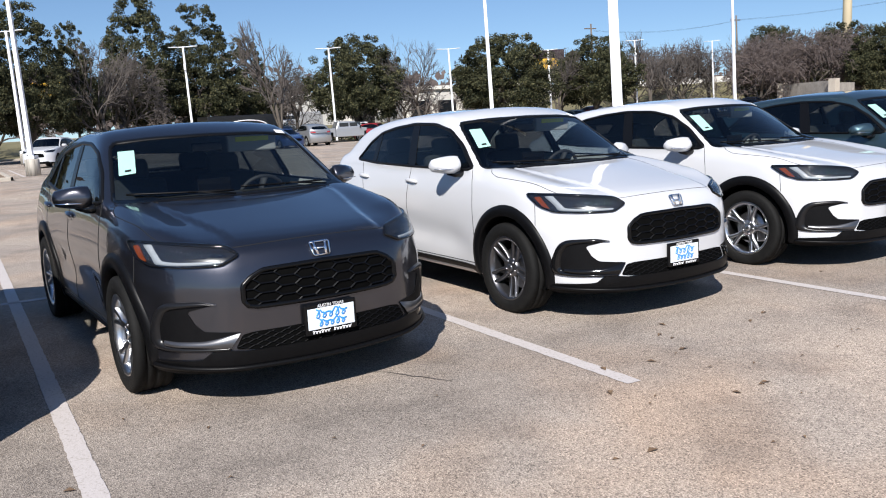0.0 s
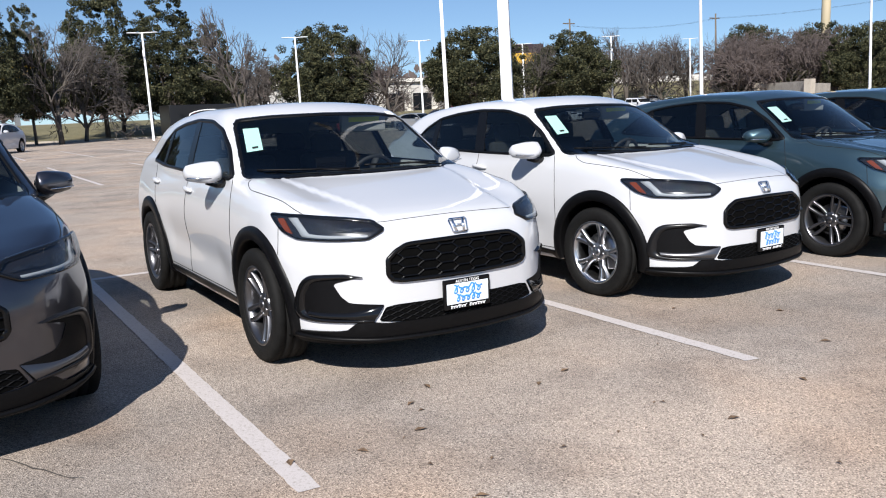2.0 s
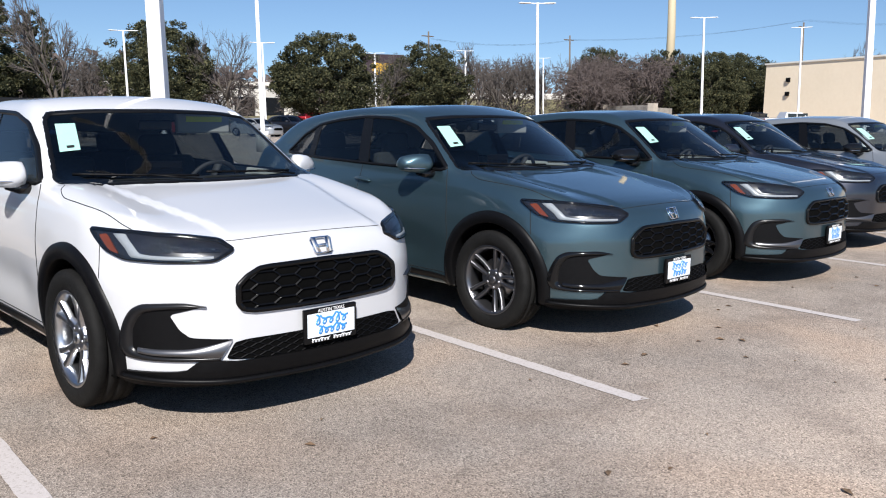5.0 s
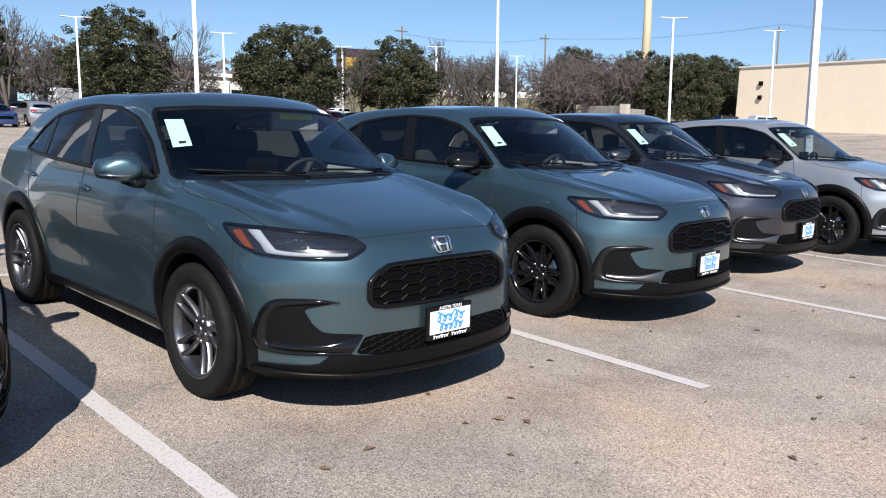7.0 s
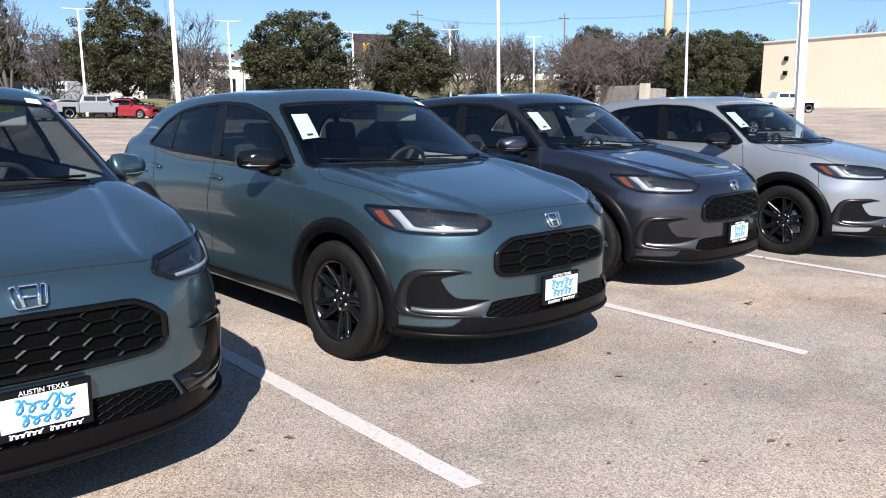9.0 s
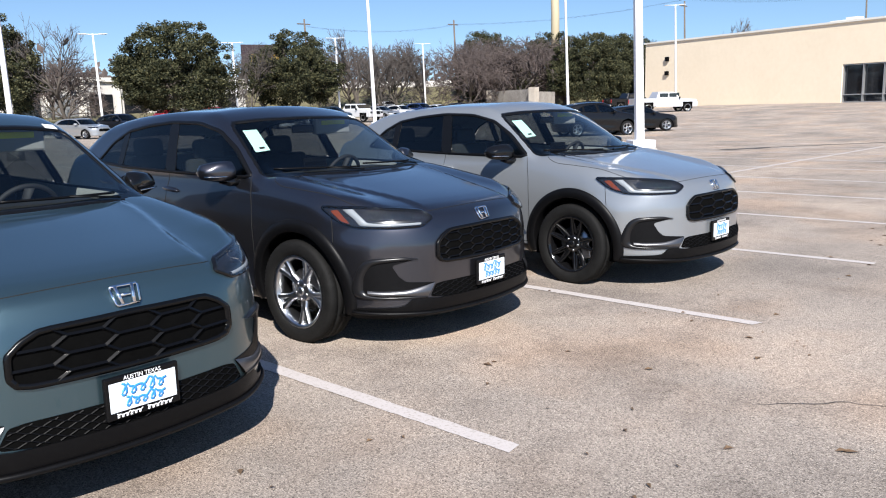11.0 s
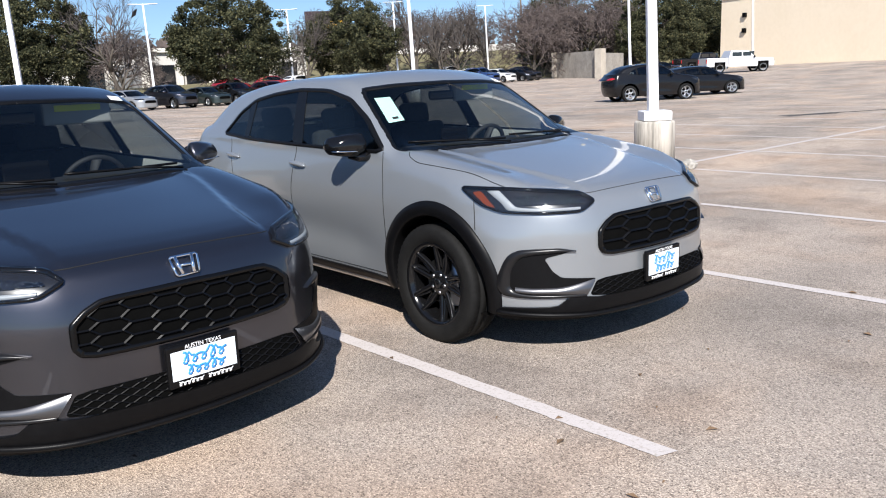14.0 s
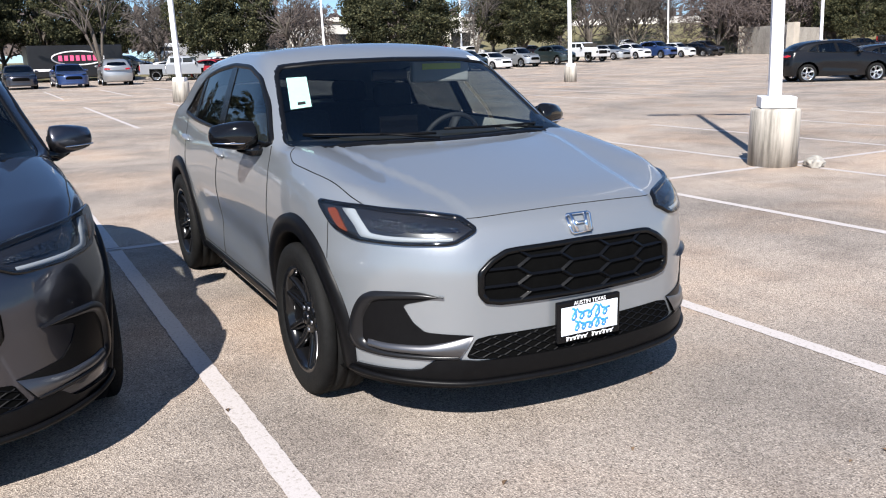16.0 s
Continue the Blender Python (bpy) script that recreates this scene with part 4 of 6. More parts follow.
WHEEL["disc"] = mesh_from("brake_disc", *lathe_data([(0.05, -0.018), (0.150, -0.018), (0.150, 0.0), (0.05, 0.0)], 40))
WHEEL["cap"] = mesh_from("hub_cap", *lathe_data([(0.0005, -0.082), (0.026, -0.081), (0.031, -0.074), (0.033, -0.055)], 24))
WHEEL["nut"] = mesh_from("wheel_nut", *tube_data([(-0.045, 0.056, 0.0), (-0.072, 0.056, 0.0)], 0.011, 6))
WHEEL["caliper"] = rounded_box("brake_caliper", 0.06, 0.09, 0.16, 0.012, (-0.02, 0.115, 0.06))


def blade_data(a0, a1, r0, r1, w0, w1, x0, x1, thick=0.028):
    verts = []
    for t in np.linspace(0, 1, 6):
        a, r, w, x = a0 + (a1 - a0) * t, r0 + (r1 - r0) * t, w0 + (w1 - w0) * t, x0 + (x1 - x0) * t**1.6
        rad, tan = Vector((0, math.cos(a), math.sin(a))), Vector((0, -math.sin(a), math.cos(a)))
        for k, (du, dx) in enumerate(((-0.5, thick), (-0.42, 0.004), (-0.25, 0), (0.25, 0), (0.42, 0.004), (0.5, thick))):
            verts.append(rad * r + tan * w * du + Vector((x + dx, 0, 0)))
    faces = [(i * 6 + k, i * 6 + k + 1, i * 6 + k + 7, i * 6 + k + 6) for i in range(5) for k in range(5)]
    return verts, faces


def spokes(style):
    out = [lathe_data([(0.031, -0.070), (0.066, -0.066), (0.078, -0.056), (0.082, -0.03)], 40)]
    for k in range(5):
        a = 2 * math.pi * k / 5 + 0.1
        if style == "y":
            out += [blade_data(a, a + 0.02, 0.06, 0.13, 0.062, 0.054, -0.064, -0.078)]
            for sg in (-1, 1):
                out.append(blade_data(a + sg * 0.09, a + sg * 0.20, 0.115, 0.237, 0.032, 0.040, -0.075, -0.097))
        elif style == "twin":
            for sg in (-1, 1):
                out.append(blade_data(a + sg * 0.30, a + sg * 0.145, 0.066, 0.237, 0.028, 0.030, -0.062, -0.097))
        else:
            for sg in (-1, 1):
                out.append(blade_data(a + sg * 0.34, a + sg * 0.22, 0.066, 0.237, 0.034, 0.026, -0.060, -0.097))
                out.append(blade_data(a + sg * 0.06, a + sg * 0.20, 0.10, 0.224, 0.016, 0.018, -0.058, -0.085))
    return mesh_from("spokes", *join_data(*out), True)


for st in ("y", "twin", "split"):
    WHEEL["spokes_" + st] = spokes(st)


def build_wheel(parent, at, side, style, metal, spin, steer_deg=0.0):
    m = Matrix.Translation(at) @ Matrix.Rotation(radians(steer_deg), 4, "Z") @ Matrix.Rotation(math.pi if side > 0 else 0, 4, "Z") @ Matrix.Rotation(spin, 4, "X")
    w = put_part("wheel", WHEEL["barrel"], metal, parent, "", m)
    put_part("tyre", WHEEL["tyre"], RUBBER, w, "black rubber tyre")
    put_part("spokes", WHEEL["spokes_" + style], metal, w)
    put_part("brake_disc", WHEEL["disc"], STEEL, w, "grey steel brake disc")
    put_part("brake_caliper", WHEEL["caliper"], STEEL, w)
    put_part("hub_cap", WHEEL["cap"], metal, w)
    for k in range(5):
        put_part("wheel_nut", WHEEL["nut"], STEEL, w, "", Matrix.Rotation(2 * math.pi * k / 5 + 0.3, 4, "X"))
    return w


def suv(em_x, em_y, yaw, colour, style, metal, fine, cap_mat, trim_mat, label, detail=True, place=None, name="suv", group="parked SUVs in the front row"):
    root = new(name)
    root.matrix_world = place if place is not None else Matrix.Translation((em_x, em_y, 0)) @ Matrix.Rotation(radians(yaw), 4, "Z") @ Matrix.Translation((0, -0.10, 0))
    tagged(root, label, "car", group)
    p = PAINT[colour] if isinstance(colour, str) else colour
    P = lambda nm, key, mt, par=root, lb="": put_part(nm, CAR[key], mt, par, lb)
    for nm, key in (("body_shell", "body_shell"), ("hood", "hood"), ("roof_panel", "roof_panel"), ("tailgate", "tailgate")):
        P(nm, key, p)
    cabin = P("cabin_lining", "cabin_lining", LINING)
    P("floor_pan", "floor_pan", DARK)
    P("bulkhead", "bulkhead", DARK)
    ws = P("windshield", "windshield", GLASS_FRONT)
    ws.visible_shadow = False
    P("windshield_border", "windshield_frit", SEAL, ws)
    bw = P("back_window", "back_window", GLASS_DARK)
    P("window_seal", "back_seal", SEAL, bw)
    P("lower_bumper", "lip", BLACK_PLASTIC)
    P("bumper_lip", "lip_edge", BLACK_PLASTIC)
    gr = P("grille", "grille_shade_sheet", DARK, root, "black grille")
    P("grille_mesh", "grille_mesh_fine" if fine else "grille_mesh_wide", BAR_BLACK, gr)
    P("grille_rim", "grille_rim", BAR_BLACK, gr)
    lg = P("lower_grille", "lower_shade_sheet", DARK)
    P("lower_grille_mesh", "lower_mesh", BLACK_PLASTIC, lg)
    P("emblem", "emblem", CHROME, root, "chrome emblem")
    P("hood_seam", "hood_front_seam", GAP)
    ph = P("number_plate", "plate_holder", PILLAR_BLACK, root, "white dealer plate with blue marks in a black frame")
    P("plate_mount", "plate_mount", BLACK_PLASTIC, ph)
    P("plate_sheet", "plate_sheet", PLATE, ph)
    for me in CAR["plate_script"]:
        put_part("plate_script", me, BLUE, ph, "blue script mark")
    for me in CAR["frame_script"]:
        put_part("frame_script", me, WHITE_INK, ph, "white script mark")
    P("plate_text", "plate_text", WHITE_INK, ph)
    if detail:
        P("steering_wheel", "steering_wheel", CABIN)
        db = P("dashboard", "dashboard", CABIN)
        P("dashboard_screen", "screen", GLOSS_BLACK, db)
        for nm in ("driver_seat", "passenger_seat", "rear_bench"):
            P(nm, nm, FABRIC)
        vs = P("sun_visor", "visor", HEADLINER)
        P("visor_label", "visor_label", YELLOW, vs)
        P("inner_mirror", "inner_mirror", GLOSS_BLACK)
        P("window_sticker", "sticker", STICKER, ws, "pale green paper sticker")
        P("small_sticker", "small_sticker", PAPER, ws)
        P("sticker_mark", "sticker_mark", GAP, ws)
    for s, tag in ((-1, "r"), (1, "l")):
        fd, rd = P("front_door", f"front_door_{tag}", p), P("rear_door", f"rear_door_{tag}", p)
        for par, nm in ((fd, "front_window"), (rd, "rear_window"), (root, "quarter_window")):
            P(nm, f"{nm}_{tag}", GLASS_SIDE if par is fd else GLASS_DARK, par)
        P("window_trim", f"window_trim_{tag}", SEAL, root)
        for par, nm in ((fd, "front"), (rd, "rear")):
            P("handle_cup", f"cup_{nm}_{tag}", p, par)
            P("door_handle", f"handle_{nm}_{tag}", p, par)
        for q in CAR[f"pillar_{tag}"]:
            put_part("pillar_trim", q, PILLAR_BLACK, root)
        P("door_seam", f"seams_{tag}", GAP)
        P("hood_seam", f"hood_seam_{tag}", GAP)
        P("sill_trim", f"sill_{tag}", BLACK_PLASTIC)
        for nm in ("front", "rear"):
            P("wheel_arch_trim", f"arch_{nm}_{tag}", BLACK_PLASTIC)
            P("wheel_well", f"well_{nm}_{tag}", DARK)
        hl = P("headlight", f"lamp_back_{tag}", LAMP_DARK, root, "clear headlight with an amber marker")
        P("lens", f"lens_{tag}", LENS, hl).visible_shadow = False
        P("lamp_rim", f"lamp_rim_{tag}", GLOSS_BLACK, hl)
        P("daytime_light", f"guide_{tag}", DRL, hl, "white light guide")
        P("amber_marker", f"marker_{tag}", AMBER, hl, "amber side marker")
        for u in CAR[f"unit_{tag}"]:
            put_part("projector", u, REFLECTOR, hl)
        it = P("intake_pocket", f"pocket_{tag}", BLACK_PLASTIC)
        P("intake_trim", f"hoop_{tag}", SATIN_DARK if trim_mat is SATIN else trim_mat, it)
        P("intake_blade", f"blade_{tag}", trim_mat, it)
        mi = P("door_mirror", f"mirror_{tag}", cap_mat)
        P("mirror_arm", f"mirror_lower_{tag}", GLOSS_BLACK, mi)
        P("mirror_glass", f"mirror_glass_{tag}", CHROME, mi)
        P("turn_signal", f"turn_signal_{tag}", CHROME, mi, "bright turn signal strip")
        P("wiper", f"wiper_{tag}", BLACK_PLASTIC)
        P("tail_lamp", f"tail_{tag}", RED_LENS)
        for hy in (HUB_F, HUB_R):
            build_wheel(root, (s * 0.818, hy, HUB_Z), s, style, metal, random.uniform(0, 6.28))
    return root


SILVER_WHEEL, DARK_WHEEL, BLACK_WHEEL = ("y", ALLOY), ("twin", ALLOY_DARK), ("split", ALLOY_BLACK)
FRONT_ROW = (
    (1.35, 1.018, 2.9, "grey", SILVER_WHEEL, True, PAINT["grey"], SATIN, "dark grey compact SUV with silver wheels, parked on asphalt"),
    (4.122, 0.996, 0.2, "white", DARK_WHEEL, True, PAINT["white"], GLOSS_BLACK, "white compact SUV with dark machined wheels, parked on asphalt"),
    (6.884, 1.018, 2.9, "white", SILVER_WHEEL, True, PAINT["white"], SATIN, "white compact SUV with silver wheels, parked on asphalt"),
    (9.6, 0.8, 1.9, "teal", DARK_WHEEL, True, PAINT["teal"], GLOSS_BLACK, "dark teal compact SUV with dark machined wheels, parked on asphalt"),
    (12.395, 0.944, 2.3, "teal", BLACK_WHEEL, False, GLOSS_BLACK, SATIN, "dark teal compact SUV with black wheels and mirrors, parked on asphalt"),
    (15.124, 1.399, 2.9, "grey", SILVER_WHEEL, True, PAINT["grey"], SATIN, "dark grey compact SUV with silver wheels, set back in its bay"),
    (17.68, 0.93, -1.3, "silver", BLACK_WHEEL, False, GLOSS_BLACK, SATIN, "light grey compact SUV with black wheels, end of the row"),
)
for x, y, w, c, (style, metal), fine, cap, trim, lb in FRONT_ROW:
    suv(x, y, w, c, style, metal, fine, cap, trim, lb)


# ---- stand of the neighbour that throws its shadow on the first bay ----
suv(-1.27, 1.0, 0.0, "grey", "y", ALLOY, True, PAINT["grey"], BLACK_PLASTIC, "dark grey compact SUV parked beside the first bay")

# ---- more bays, behind and beside the row ----
for i in range(-6, 16):
    if i < -2 or i > 8:
        painted_line(PITCH * i, 0.0, PITCH * i, 5.30)
    painted_line(PITCH * i, 5.42, PITCH * i, 10.7)
painted_line(-18, 5.36, 46, 5.36)
for y0 in (18.0, 36.0):
    for i in range(-6, 22):
        painted_line(PITCH * i + 2.3, y0, PITCH * i + 2.3, y0 + 10.7)

UP = Vector((-0.0136, 0.0262, 1.0)).normalized()
PLUMB = Vector((0, 0, 1)).rotation_difference(UP).to_matrix().to_4x4()
WHITE_POLE = vary(mat("white_pole_paint", (0.78, 0.78, 0.79), 0.45), (0.74, 0.74, 0.76), (0.82, 0.82, 0.83), 3, bump=0.05)
CONCRETE = vary(mat("concrete", (0.4, 0.38, 0.34), 0.9), (0.24, 0.225, 0.20), (0.50, 0.47, 0.42), 2.2, bump=0.4, bump_scale=60)


def stained_concrete():
    m = mat("stained_concrete", (0.4, 0.38, 0.34), 0.92, spec=0.2)
    t, b = m.node_tree, m.node_tree.nodes["Principled BSDF"]
    co = t.nodes.new("ShaderNodeTexCoord")
    mp = t.nodes.new("ShaderNodeMapping")
    mp.inputs["Scale"].default_value = (9, 9, 0.7)
    t.links.new(co.outputs["Object"], mp.inputs["Vector"])
    n1 = node(m, "ShaderNodeTexNoise", Scale=1.0, Detail=6.0, Roughness=0.6)
    t.links.new(mp.outputs[0], n1.inputs["Vector"])
    r = t.nodes.new("ShaderNodeValToRGB")
    r.color_ramp.elements[0].position, r.color_ramp.elements[0].color = 0.36, (0.20, 0.185, 0.16, 1)
    r.color_ramp.elements[1].position, r.color_ramp.elements[1].color = 0.58, (0.52, 0.48, 0.42, 1)
    t.links.new(n1.outputs["Fac"], r.inputs[0])
    t.links.new(r.outputs[0], b.inputs["Base Color"])
    n2 = node(m, "ShaderNodeTexNoise", Scale=45.0, Detail=4.0)
    t.links.new(co.outputs["Object"], n2.inputs["Vector"])
    bp = node(m, "ShaderNodeBump", Strength=0.35, Distance=0.01)
    t.links.new(n2.outputs["Fac"], bp.inputs["Height"])
    t.links.new(bp.outputs[0], b.inputs["Normal"])
    return m


STAINED = stained_concrete()
LED = mat("lamp_underside", (0.55, 0.55, 0.52), 0.4)
footing = mesh_from("footing", *lathe_data([(0.001, 0.0), (0.305, 0.0), (0.30, 0.70), (0.285, 0.735), (0.001, 0.745)], 48, "z"))
plinth = rounded_box("plinth", 0.42, 0.42, 0.14, 0.012, (0, 0, 0.815))
arms = {}


def lamp_post(x, y, height, width, turn=0.0, base=True, box=None):
    z = float(ground_z(x, y))
    root = new("lamp_post")
    root.matrix_world = Matrix.Translation((x, y, z - 0.01)) @ (PLUMB if not base else Matrix.Identity(4)) @ Matrix.Rotation(radians(turn), 4, "Z")
    tagged(root, "white square lamp post on a round concrete base" if base else "white lamp post with two flat heads at the lot's edge", "lamp post", "lamp posts of the car park")
    low = 0.0
    if base:
        put_part("footing", footing, STAINED, root, "round stained concrete footing")
        put_part("plinth", plinth, WHITE_POLE, root)
        low = 0.87
    lean = Matrix.Rotation(radians(-turn), 4, "Z") @ PLUMB @ Matrix.Rotation(radians(turn), 4, "Z") if base else Matrix.Identity(4)
    bm = bmesh.new()
    bmesh.ops.create_cube(bm, size=1.0, matrix=Matrix.Translation((0, 0, (height + low) / 2)) @ Matrix.Diagonal((width, width, height - low, 1)))
    for v in bm.verts:
        if v.co.z > height * 0.6:
            v.co.x *= 0.72
            v.co.y *= 0.72
    bmesh.ops.bevel(bm, geom=bm.edges[:], offset=0.012, segments=2, profile=0.5, affect="EDGES")
    pole = put_part("pole", from_bm("pole", bm, False), WHITE_POLE, root, "", lean)
    for s in (-1, 1):
        bm = bmesh.new()
        prof_ = ((0.06, 0.05, 0.05), (0.35, 0.045, 0.045), (0.45, 0.16, 0.05), (1.05, 0.17, 0.035), (1.12, 0.10, 0.02))
        rings = []
        for a, w, h in prof_:
            rings.append([bm.verts.new((s * a, sy * w, height - 0.05 + sz * h + 0.03 * a)) for sy, sz in ((-1, -0.4), (1, -0.4), (0.8, 0.6), (-0.8, 0.6))])
        for p, q in zip(rings, rings[1:]):
            for k in range(4):
                bm.faces.new((p[k], p[(k + 1) % 4], q[(k + 1) % 4], q[k]))
        bm.faces.new(rings[0])
        bm.faces.new(rings[-1][::-1])
        hd = put_part("lamp_head", from_bm("lamp_head", bm, False), WHITE_POLE, root, "", lean)
        put_part("lamp_panel", rounded_box("lamp_panel", 0.5, 0.26, 0.01, 0.003, (s * 0.75, 0, height - 0.05 - 0.0 + 0.01 - 0.012)), LED, hd)
    if box:
        put_part("control_box", rounded_box("control_box", 0.16, 0.3, 0.45, 0.02, (0, -width / 2 - 0.08, box)), WHITE_POLE, root, "", lean)
    return root


for x, y, h, w, turn, base, box in (
    (24.47, 5.42, 7.15, 0.150, -42, True, None), (8.07, 5.70, 9.0, 0.150, -42, True, None), (-8.4, 5.6, 8.6, 0.150, -42, True, None),
    (22.1, 29.2, 9.6, 0.175, -30, True, None), (40.8, 30.4, 8.2, 0.175, -30, True, None), (2.7, 36.5, 9.0, 0.19, -30, True, None), (3.9, 57.0, 8.6, 0.2, -30, True, None),
    (64.0, 33.8, 9.4, 0.18, -40, True, None), (95.0, 40.7, 10.9, 0.20, -50, True, None),
    (16.5, 63.0, 8.2, 0.18, -20, False, 6.6), (29.4, 64.3, 8.2, 0.18, -20, False, None), (41.1, 63.2, 8.0, 0.18, -20, False, None),
    (58.0, 69.5, 8.3, 0.2, -25, False, None), (72.6, 71.0, 9.2, 0.2, -25, False, 7.6), (91.2, 75.2, 9.6, 0.2, -30, False, None)):
    lamp_post(x, y, h, w, turn, base, box)

# rock beside the footing
bm = bmesh.new()
bmesh.ops.create_icosphere(bm, subdivisions=3, radius=1)
for v in bm.verts:
    k = 1 + 0.28 * noise.noise(v.co * 1.7) + 0.12 * noise.noise(v.co * 4)
    v.co = Vector((v.co.x * 0.17 * k, v.co.y * 0.12 * k, max(-0.05, v.co.z * 0.09 * k) + 0.05))
rock = new("rock", from_bm("rock", bm, False))
rock.data.materials.append(CONCRETE)
rock.matrix_world = Matrix.Translation((24.72, 4.98, 0.0)) @ Matrix.Rotation(0.7, 4, "Z")
tagged(rock, "broken pale grey rock beside the lamp footing", "rock")

# ---- leaf litter, cracks and patches ----
LITTER = vary(mat("dry_leaf", (0.10, 0.06, 0.035), 0.9), (0.05, 0.03, 0.02), (0.22, 0.14, 0.08), 6)
rnd = random.Random(11)
verts, faces = [], []
for k in range(420):
    x, y = rnd.uniform(-2, 24), rnd.uniform(-3.4, 0.9) if k % 5 else rnd.uniform(-3, 12)
    a, s = rnd.uniform(0, 6.28), rnd.choice((0.012, 0.016, 0.02, 0.03, 0.036))
    n = len(verts)
    for u, v_, h in ((-1, 0, 0.004), (-0.2, 0.5, 0.012), (1, 0.1, 0.005), (0.1, -0.5, 0.014)):
        verts.append((x + s * (u * math.cos(a) - v_ * math.sin(a)), y + s * (u * math.sin(a) + v_ * math.cos(a)), h))
    faces.append((n, n + 3, n + 2, n + 1))
litter = new("leaf_litter", mesh_from("leaf_litter", verts, faces, False))
litter.data.materials.append(LITTER)
tagged(litter, "scattered dry brown leaves on the asphalt", "leaves", kind="stuff")
CRACK = mat("asphalt_crack", (0.06, 0.052, 0.046), 0.95)
for k, (x, y, a, n_) in enumerate(((1.642, 1.206, -1.45, 12), (14.9, -0.55, -0.9, 14))):
    rnd = random.Random(k)
    p, d, path_ = Vector((x, y)), a, []
    for _ in range(n_):
        path_.append(p.copy())
        d += rnd.uniform(-0.6, 0.6)
        p = p + Vector((math.cos(d), math.sin(d))) * 0.06
    vs, fs = [], []
    for i, q in enumerate(path_):
        w = 0.0028 * (1 - abs(2 * i / n_ - 1)) + 0.0008
        vs += [(q.x + w, q.y + w, 0.0045), (q.x - w, q.y - w, 0.0045)]
        if i:
            fs.append((2 * i - 2, 2 * i - 1, 2 * i + 1, 2 * i))
    c_ = new("crack", mesh_from("crack", vs, fs, False))
    c_.data.materials.append(CRACK)
    tagged(c_, "thin dark crack in the asphalt", "crack", "cracks in the asphalt", "structure")
TAR = vary(mat("tar_seam", (0.05, 0.045, 0.04), 0.8), (0.03, 0.028, 0.025), (0.10, 0.09, 0.08), 3)
for x0, y0, x1, y1, w in ((38.0, 8.6, 48.0, 3.0, 0.22), (36.5, 9.2, 38.2, 8.4, 0.5)):
    tl = painted_line(x0, y0, x1, y1, w, "tar_seam", 0.08)
    tl.data.materials.clear()
    tl.data.materials.append(TAR)
    tagged(tl, "dark tar-filled seam across the asphalt", "tar seam", "tar seams", "structure")

# ---- grass verge, kerbs, hedge ----
GRASS = vary(mat("winter_grass", (0.13, 0.13, 0.05), 0.95), (0.095, 0.09, 0.042), (0.21, 0.18, 0.095), 0.5, bump=0.6, bump_scale=12)


def sheet(name, xs, ys, lift, material, label, category, kind="structure"):
    X_, Y_ = np.meshgrid(xs, ys, indexing="ij")
    i_ = np.arange(X_.size).reshape(X_.shape)
    q = np.stack([i_[:-1, :-1], i_[1:, :-1], i_[1:, 1:], i_[:-1, 1:]], -1).reshape(-1, 4)
    ob = new(name, mesh_from(name, np.stack([X_, Y_, ground_z(X_, Y_) + lift], -1).reshape(-1, 3), q))
    ob.data.materials.append(material)
    return tagged(ob, label, category, kind=kind)


sheet("verge", np.linspace(-120, 300, 90), np.linspace(72, 420, 50), 0.10, GRASS, "dry winter grass beyond the car park", "grass")
KERB = vary(mat("kerb_concrete", (0.42, 0.38, 0.32), 0.9), (0.34, 0.30, 0.25), (0.50, 0.45, 0.38), 1.5)


def kerb_strip(x0, y0, x1, y1):
    a, b = Vector((x0, y0)), Vector((x1, y1))
    d = (b - a).normalized()
    s = Vector((-d.y, d.x)) * 0.09
    n = max(2, int((b - a).length / 2))
    vs, fs = [], []
    for i in range(n + 1):
        p = a.lerp(b, i / n)
        z = float(ground_z(p.x, p.y))
        for sg, h in ((1, -0.02), (1, 0.13), (0.8, 0.15), (-0.8, 0.15), (-1, 0.13), (-1, -0.02)):
            vs.append((p.x + s.x * sg, p.y + s.y * sg, z + h))
        if i:
            for k in range(5):
                fs.append(((i - 1) * 6 + k, (i - 1) * 6 + k + 1, i * 6 + k + 1, i * 6 + k))
    ob = new("kerb", mesh_from("kerb", vs, fs, False))
    ob.data.materials.append(KERB)
    return tagged(ob, "tan concrete kerb round a planting strip", "kerb", "kerbs", "structure")


kerb_strip(-60, 71.9, 140, 71.9)
for x0, y0, x1, y1 in ((-6, 33.0, 1.6, 33.0), (1.6, 33.0, 1.6, 40.0), (1.6, 40.0, -6, 40.0), (28, 62, 60, 62.6)):
    kerb_strip(x0, y0, x1, y1)
isl = sheet("planting_strip", np.linspace(-6, 1.52, 12), np.linspace(33.09, 39.9, 10), 0.09, vary(mat("mulch", (0.16, 0.11, 0.07), 0.95), (0.09, 0.06, 0.04), (0.25, 0.18, 0.12), 2, bump=0.6), "tan mulch inside a kerbed island", "planting strip")

# ---- trees ----
LEAF = mat("evergreen_leaf", (0.05, 0.065, 0.025), 0.65, spec=0.15)
t_, b_ = LEAF.node_tree, LEAF.node_tree.nodes["Principled BSDF"]
gi = t_.nodes.new("ShaderNodeNewGeometry")
rp = t_.nodes.new("ShaderNodeValToRGB")
rp.color_ramp.elements[0].color, rp.color_ramp.elements[1].color = (0.013, 0.017, 0.009, 1), (0.120, 0.114, 0.056, 1)
rp.color_ramp.elements.new(0.6).color = (0.046, 0.050, 0.026, 1)
t_.links.new(gi.outputs["Random Per Island"], rp.inputs[0])
